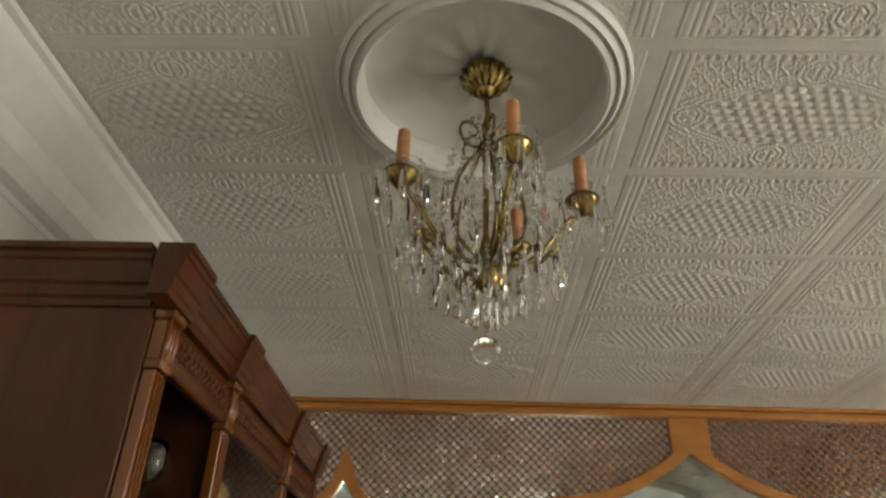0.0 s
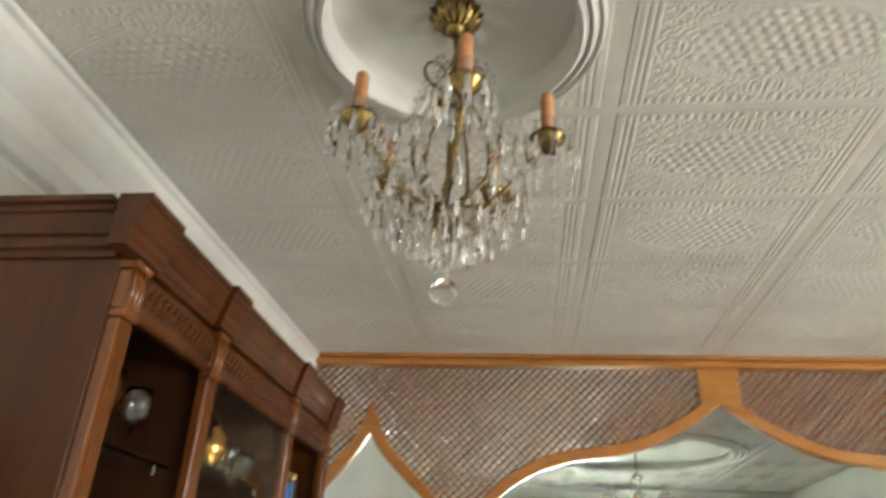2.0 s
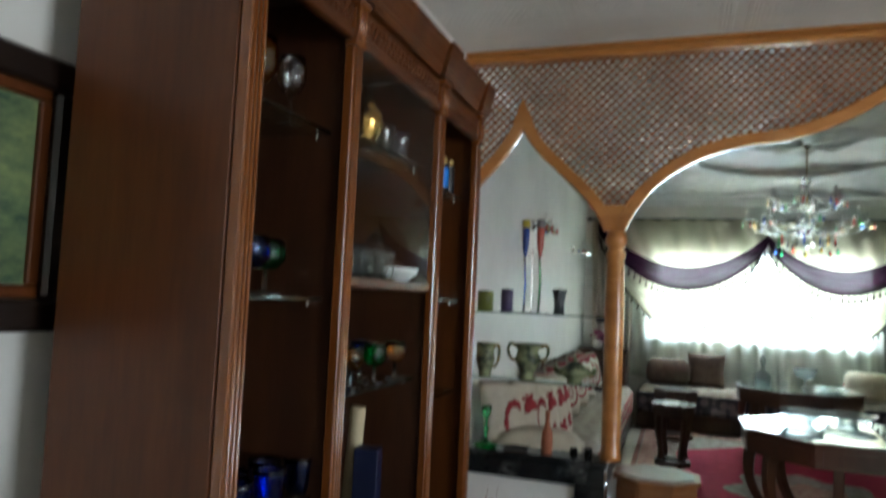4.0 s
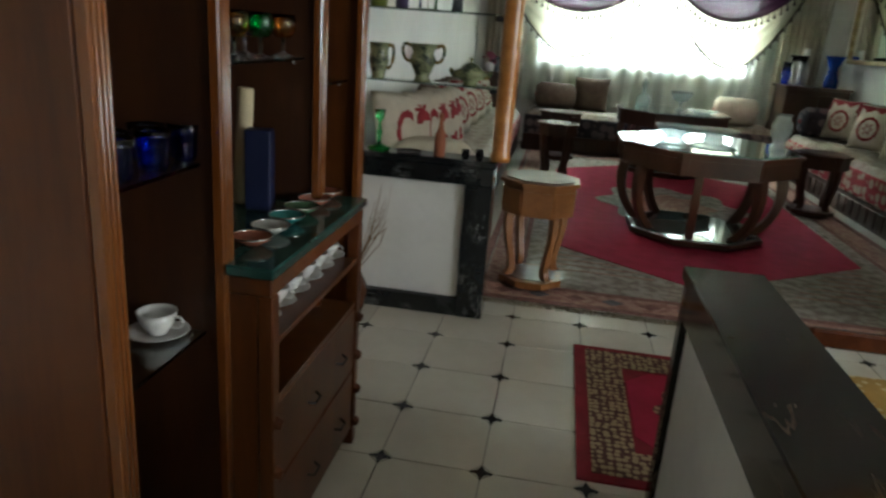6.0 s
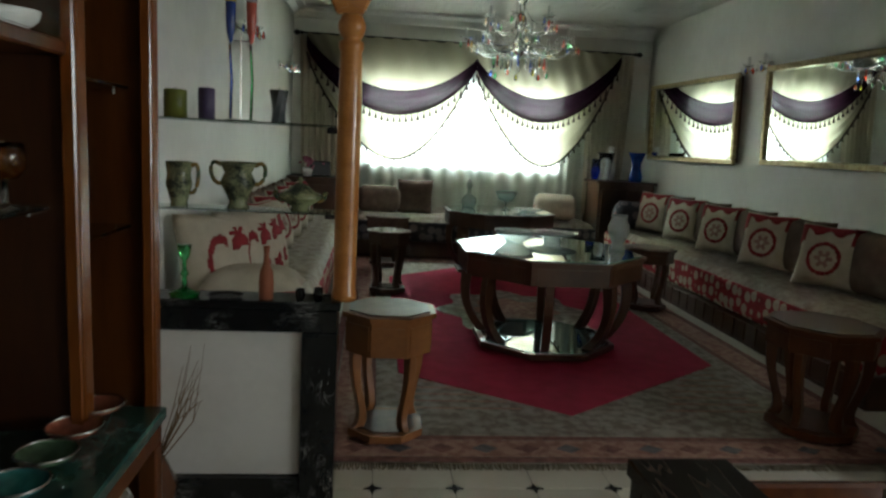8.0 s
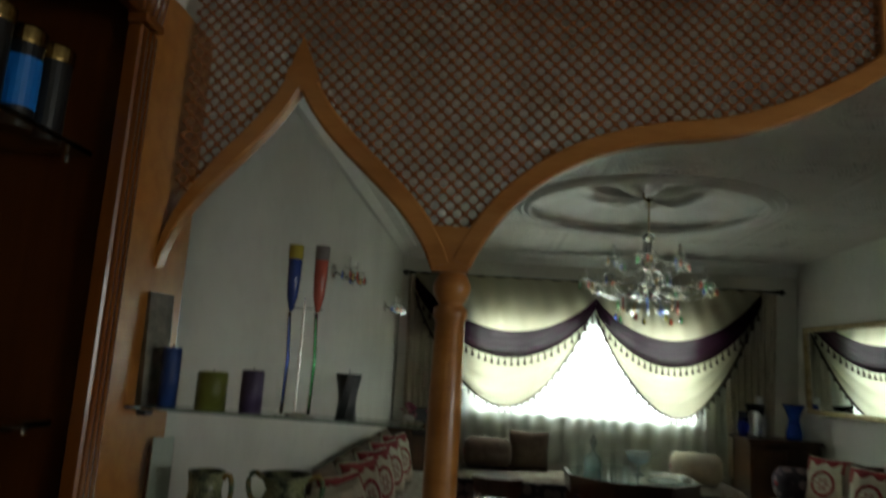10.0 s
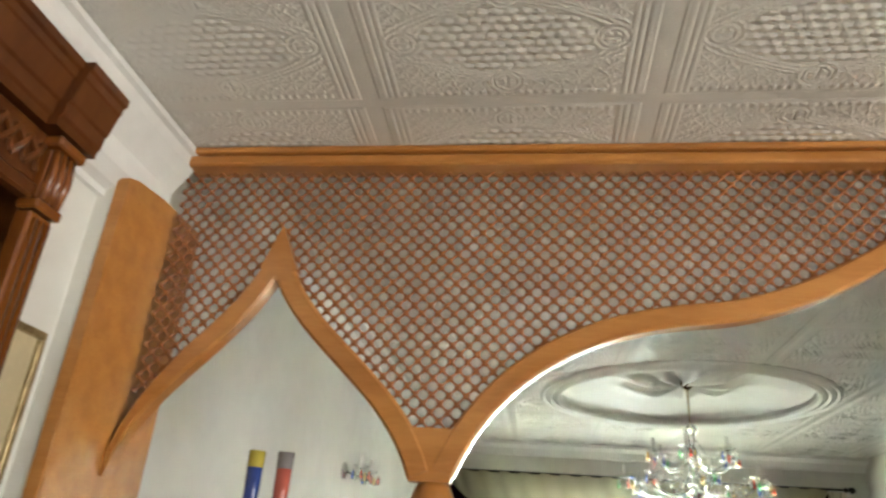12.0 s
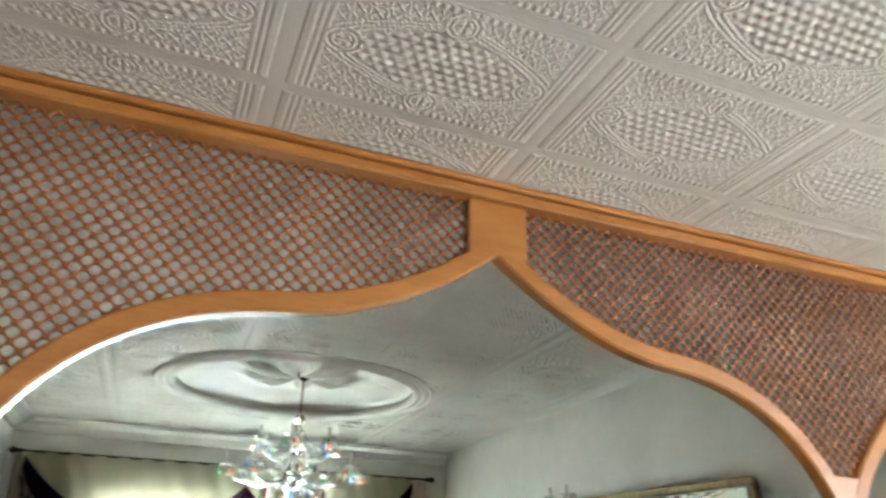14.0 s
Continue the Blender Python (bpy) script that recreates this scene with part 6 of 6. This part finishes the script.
def swag(xa, xb, za, zb, sag, band, mirror_side):
    """A draped valance: dark velvet band along a hanging curve, a tasselled edge and a sheer fall below."""
    s = thing("swag_curtain", (xa + xb) / 2, RODY - 0.03, 0, "draped valance with a purple velvet band, tassels and cream sheer", "curtain", "swags over the window")
    mx = (xa + xb) / 2

    def line(u):
        return (xa + (xb - xa) * u - mx, za + (zb - za) * u - sag * (1 - (2 * u - 1) ** 2) ** 0.9)

    def top_sheer(u, v):
        x, z = line(u)
        return (x, 0.02 + 0.012 * math.sin(u * 60 + v * 5), z + (RODZ - z) * v)

    cloth_grid("upper_sheer", top_sheer, 60, 8, SHEER, s, "cream sheer behind the band")

    def vel(u, v):
        x, z = line(u)
        w = band * (0.45 + 0.55 * math.sin(math.pi * u) ** 0.6)
        return (x, -0.02 - 0.025 * math.sin(v * math.pi) + 0.008 * math.sin(v * 14 + u * 4), z - w * v)

    cloth_grid("velvet_band", vel, 50, 10, LACE, s, "dark purple crushed velvet band")
    tz = bmesh.new()
    n = 28
    for i in range(n):
        u = (i + 0.5) / n
        x, y, z = vel(u, 1)
        lathe([(0, z - 0.005), (0.010, z - 0.012), (0.007, z - 0.026), (0.021, z - 0.085), (0, z - 0.09)], 6, tz, Matrix.Translation((x, y - 0.004, 0)))
    tagged(part("tassel_fringe", tz, TASSEL, s, "row of small dark tassels"), kind="stuff")

    def fall(u, v):
        x, z = line(u)
        w = band * (0.45 + 0.55 * math.sin(math.pi * u) ** 0.6) * 0.8
        uu = 1 - u if mirror_side else u
        deep = 0.08 + 0.52 * math.sin(math.pi * min(1, uu * 1.02)) ** 0.8
        return (x + 0.05 * v * math.sin(u * 5), 0.0 + 0.012 * math.sin(v * 22 + u * 9), z - w - deep * v)

    cloth_grid("sheer_fall", fall, 50, 14, SHEER, s, "cream sheer drape under the band")
    part("hem_cord", tube([fall(i / 40, 1) for i in range(41)], 0.013, 6), TASSEL, s, "dark cord along the hem", smooth=True)
    tb = bmesh.new()
    for i in range(n):
        x, y, z = fall((i + 0.5) / n, 1)
        lathe([(0, z), (0.010, z - 0.008), (0.006, z - 0.02), (0.015, z - 0.065), (0, z - 0.067)], 6, tb, Matrix.Translation((x, y - 0.004, 0)))
    tagged(part("tassel_fringe", tb, TASSEL, s, "row of small dark tassels"), kind="stuff")
    return s


swag(-0.62, 1.44, 2.56, 2.42, 0.50, 0.30, False)
swag(1.44, 3.25, 2.42, 2.56, 0.50, 0.30, True)
for s, x0 in ((-1, -0.42), (1, 3.16)):
    side = thing("side_curtain", x0, RODY + 0.035, 0, "cream sheer side curtain hanging straight in folds", "curtain", "side curtains")
    cloth_grid("cloth", lambda u, v: ((u - 0.5) * (0.58 - 0.10 * (1 - v)), 0.024 * math.sin(u * 46 + v * 2), 0.56 + 2.02 * v), 60, 12, SHEER_SIDE, side)

# ---- carpets ----


def carpet(name, outline, z0, z1, material, label, parent=None):
    p = part(name, prism(outline, z0, z1), material, parent)
    return p


rug = thing("large_carpet", 1.30, 6.3, 0, "large wool carpet with red field, grey ground and patterned borders", "carpet")


def rect(x0, x1, y0, y1):
    return [(x0, y0), (x1, y0), (x1, y1), (x0, y1)]


RX0, RX1, RY0, RY1 = -1.28, 1.60, -2.61, 2.7
carpet("ground", rect(RX0, RX1, RY0, RY1), 0.0, 0.008, GREY_RUG, "", rug)
ROSE_RUG = mat("faded_rose_wool", (0.25, 0.12, 0.10), 0.95, dark=(0.16, 0.075, 0.06), scale=26, amount=0.3, bump=0.4, bscale=150)
SLATE_RUG = mat("slate_wool", (0.17, 0.16, 0.17), 0.95, dark=(0.11, 0.10, 0.11), scale=26, amount=0.3, bump=0.4, bscale=150)
bands = ((0.0, 0.045, ROSE_RUG), (0.055, 0.22, PINK_RUG), (0.23, 0.265, ROSE_RUG), (0.275, 0.36, GREY_RUG))
for o, i, m in bands:
    part("border", prism(rect(RX0 + o, RX1 - o, RY0 + o, RY0 + i), 0.0085, 0.0115), m, rug)
    part("border", prism(rect(RX0 + o, RX1 - o, RY1 - i, RY1 - o), 0.0085, 0.0115), m, rug)
    part("border", prism(rect(RX0 + o, RX0 + i, RY0 + i + 0.001, RY1 - i - 0.001), 0.0085, 0.0115), m, rug)
    part("border", prism(rect(RX1 - i, RX1 - o, RY0 + i + 0.001, RY1 - i - 0.001), 0.0085, 0.0115), m, rug)
for k in range(14):
    x = RX0 + 0.17 + k * 0.196
    for y in (RY0 + 0.13, RY1 - 0.13):
        part("border_motif", prism([(x - 0.06, y), (x, y - 0.045), (x + 0.06, y), (x, y + 0.045)], 0.012, 0.0135), SLATE_RUG if k % 2 else ROSE_RUG, rug)
red = [(0.0, -2.08), (1.20, -1.2), (1.20, 1.5), (0.05, 2.3), (-0.88, 1.5), (-0.88, -1.45)]
part("red_field", prism(red, 0.0085, 0.0125), RED_RUG, rug, "plain crimson red field")
for i in range(9):
    for sx in (-1, 1):
        y0 = -2.0 + i * 0.1
        part("corner_stripe", prism([(sx * 0.98 + 0.14, y0), (sx * 0.98 + 0.155, y0 + 0.012), (sx * 0.4 + 0.155 + sx * 0.06 * i, y0 + 0.012), (sx * 0.4 + 0.14 + sx * 0.06 * i, y0)][::sx], 0.0086, 0.0105), PINK_RUG, rug)
part("medallion", prism([(0.15 + 0.60 * math.cos(a) * (1 + 0.12 * math.cos(8 * a)), 0.15 + 0.74 * math.sin(a) * (1 + 0.12 * math.cos(8 * a))) for a in np.linspace(0, math.tau, 49)[:-1]], 0.013, 0.0145), GREY_RUG, rug, "grey-beige floral medallion")
part("medallion_core", prism([(0.15 + 0.34 * math.cos(a) * (1 + 0.15 * math.cos(8 * a)), 0.15 + 0.42 * math.sin(a) * (1 + 0.15 * math.cos(8 * a))) for a in np.linspace(0, math.tau, 49)[:-1]], 0.015, 0.0165), PINK_RUG, rug)
frg = bmesh.new()
for i in range(230):
    x = RX0 + 0.006 + i * 0.0125
    tube([(x, RY0 + 0.002, 0.005), (x + rnd.uniform(-0.006, 0.006), RY0 - 0.035, 0.003), (x + rnd.uniform(-0.012, 0.012), RY0 - 0.06, 0.002)], 0.0025, 4, frg)
tagged(part("fringe", frg, FRINGE, rug, "cream knotted fringe"), kind="stuff")

mat_rug = thing("small_rug", 0.98, 2.80, 0, "small red oriental rug with a beige floral border", "rug")
part("ground", prism(rect(-0.41, 0.41, -0.6, 0.43), 0.0, 0.008), DKRED_RUG, mat_rug)
SMALLB = motif_cloth("beige_floral_wool", (0.10, 0.035, 0.025), (0.36, 0.27, 0.15), 36)
for a in (rect(-0.36, 0.36, 0.24, 0.39), rect(-0.36, 0.36, -0.56, -0.41), rect(-0.36, -0.21, -0.409, 0.239), rect(0.21, 0.36, -0.409, 0.239)):
    part("border", prism(a, 0.0085, 0.0105), SMALLB, mat_rug)
part("field", prism([(-0.2, -0.30), (-0.10, -0.40), (0.10, -0.40), (0.2, -0.30), (0.2, 0.12), (0.10, 0.22), (-0.10, 0.22), (-0.2, 0.12)], 0.0085, 0.011), RED_RUG, mat_rug)
part("medallion", prism([(0.10 * math.cos(a) * (1 + 0.2 * math.cos(6 * a)), -0.09 + 0.15 * math.sin(a) * (1 + 0.2 * math.cos(6 * a))) for a in np.linspace(0, math.tau, 37)[:-1]], 0.0115, 0.0125), SMALLB, mat_rug)

# ---- chairs behind the counter ----
GOLDSEAT = motif_cloth("gold_brocade", (0.42, 0.26, 0.06), (0.55, 0.45, 0.25), 24)


REDWOOD = mat("red_brown_polish", (0.13, 0.035, 0.012), 0.22, dark=(0.07, 0.02, 0.008), scale=3)


def dining_chair(x, y, rz):
    c = thing("low_chair", x, y, 0, "low dark red-brown wooden chair with gold brocade seat", "chair", "", rz)
    part("seat_frame", box(-0.30, 0.30, -0.28, 0.28, 0.16, 0.22, 0.008), REDWOOD, c)
    part("seat", box(-0.28, 0.28, -0.26, 0.24, 0.221, 0.28, 0.025, seg=2), GOLDSEAT, c)
    for sx in (-1, 1):
        for sy in (-1, 1):
            part("leg", tube([(sx * 0.28, sy * 0.26, 0.0), (sx * 0.275, sy * 0.255, 0.16)], 0.022, 10, taper=[0.014, 0.022]), REDWOOD, c, smooth=True)
        part("back_post", lathe([(0, 0.221), (0.02, 0.221), (0.018, 0.38), (0.02, 0.42), (0, 0.43)], 12, m=Matrix.Translation((sx * 0.28, 0.262, 0))), REDWOOD, c, smooth=True)
    part("back_rail", box(-0.258, 0.258, 0.245, 0.28, 0.355, 0.425, 0.01), REDWOOD, c)
    return c


BEIGE = mat("beige_linen", (0.34, 0.28, 0.17), 0.9, dark=(0.27, 0.22, 0.13), scale=6, bump=0.1, bscale=300)
dining_chair(1.60, 2.45, 0)
motif_cushion(1.66, 2.22, 0.41, -14, 57, "plain beige linen cushion standing on the low chair", BEIGE, None, "")

# ---- floor tiles with black insets, laid last ----
TP = 0.33
gap, cut = 0.0025, 0.036
oct_tile = [(-TP / 2 + gap + cut, -TP / 2 + gap), (TP / 2 - gap - cut, -TP / 2 + gap), (TP / 2 - gap, -TP / 2 + gap + cut), (TP / 2 - gap, TP / 2 - gap - cut),
            (TP / 2 - gap - cut, TP / 2 - gap), (-TP / 2 + gap + cut, TP / 2 - gap), (-TP / 2 + gap, TP / 2 - gap - cut), (-TP / 2 + gap, -TP / 2 + gap + cut)]
first = part("floor_tile", prism(oct_tile, -0.006, 0.0), TILE, FLOOR)
star = []
for k in range(8):
    r = 0.038 if k % 2 == 0 else 0.017
    star.append((r * math.cos(math.tau * k / 8), r * math.sin(math.tau * k / 8)))
ins = part("floor_inset", prism(star, -0.006, 0.0005), INSET, FLOOR)
gem = part("inset_corner", prism([(0.0325, 0), (0, 0.0325), (-0.0325, 0), (0, -0.0325)], -0.006, 0.0), TILE, FLOOR)
tile_me, ins_me, gem_me = first.data, ins.data, gem.data
made = 0
GX, GY = -0.059, 3.145
for i in range(-3, 11):
    for j in range(-13, 3):
        x, y = GX + i * TP, GY + j * TP
        if XL - 0.2 < x < 3.4 and YB < y < 3.9:
            o = first if made == 0 else new("floor_tile", tile_me)
            o.parent, o.location = FLOOR, (x + TP / 2, y + TP / 2, 0)
            o = ins if made == 0 else new("floor_inset", ins_me)
            o.parent, o.location = FLOOR, (x, y, 0)
            o = gem if made == 0 else new("inset_corner", gem_me)
            o.parent, o.location = FLOOR, (x, y, -0.0004)
            made += 1
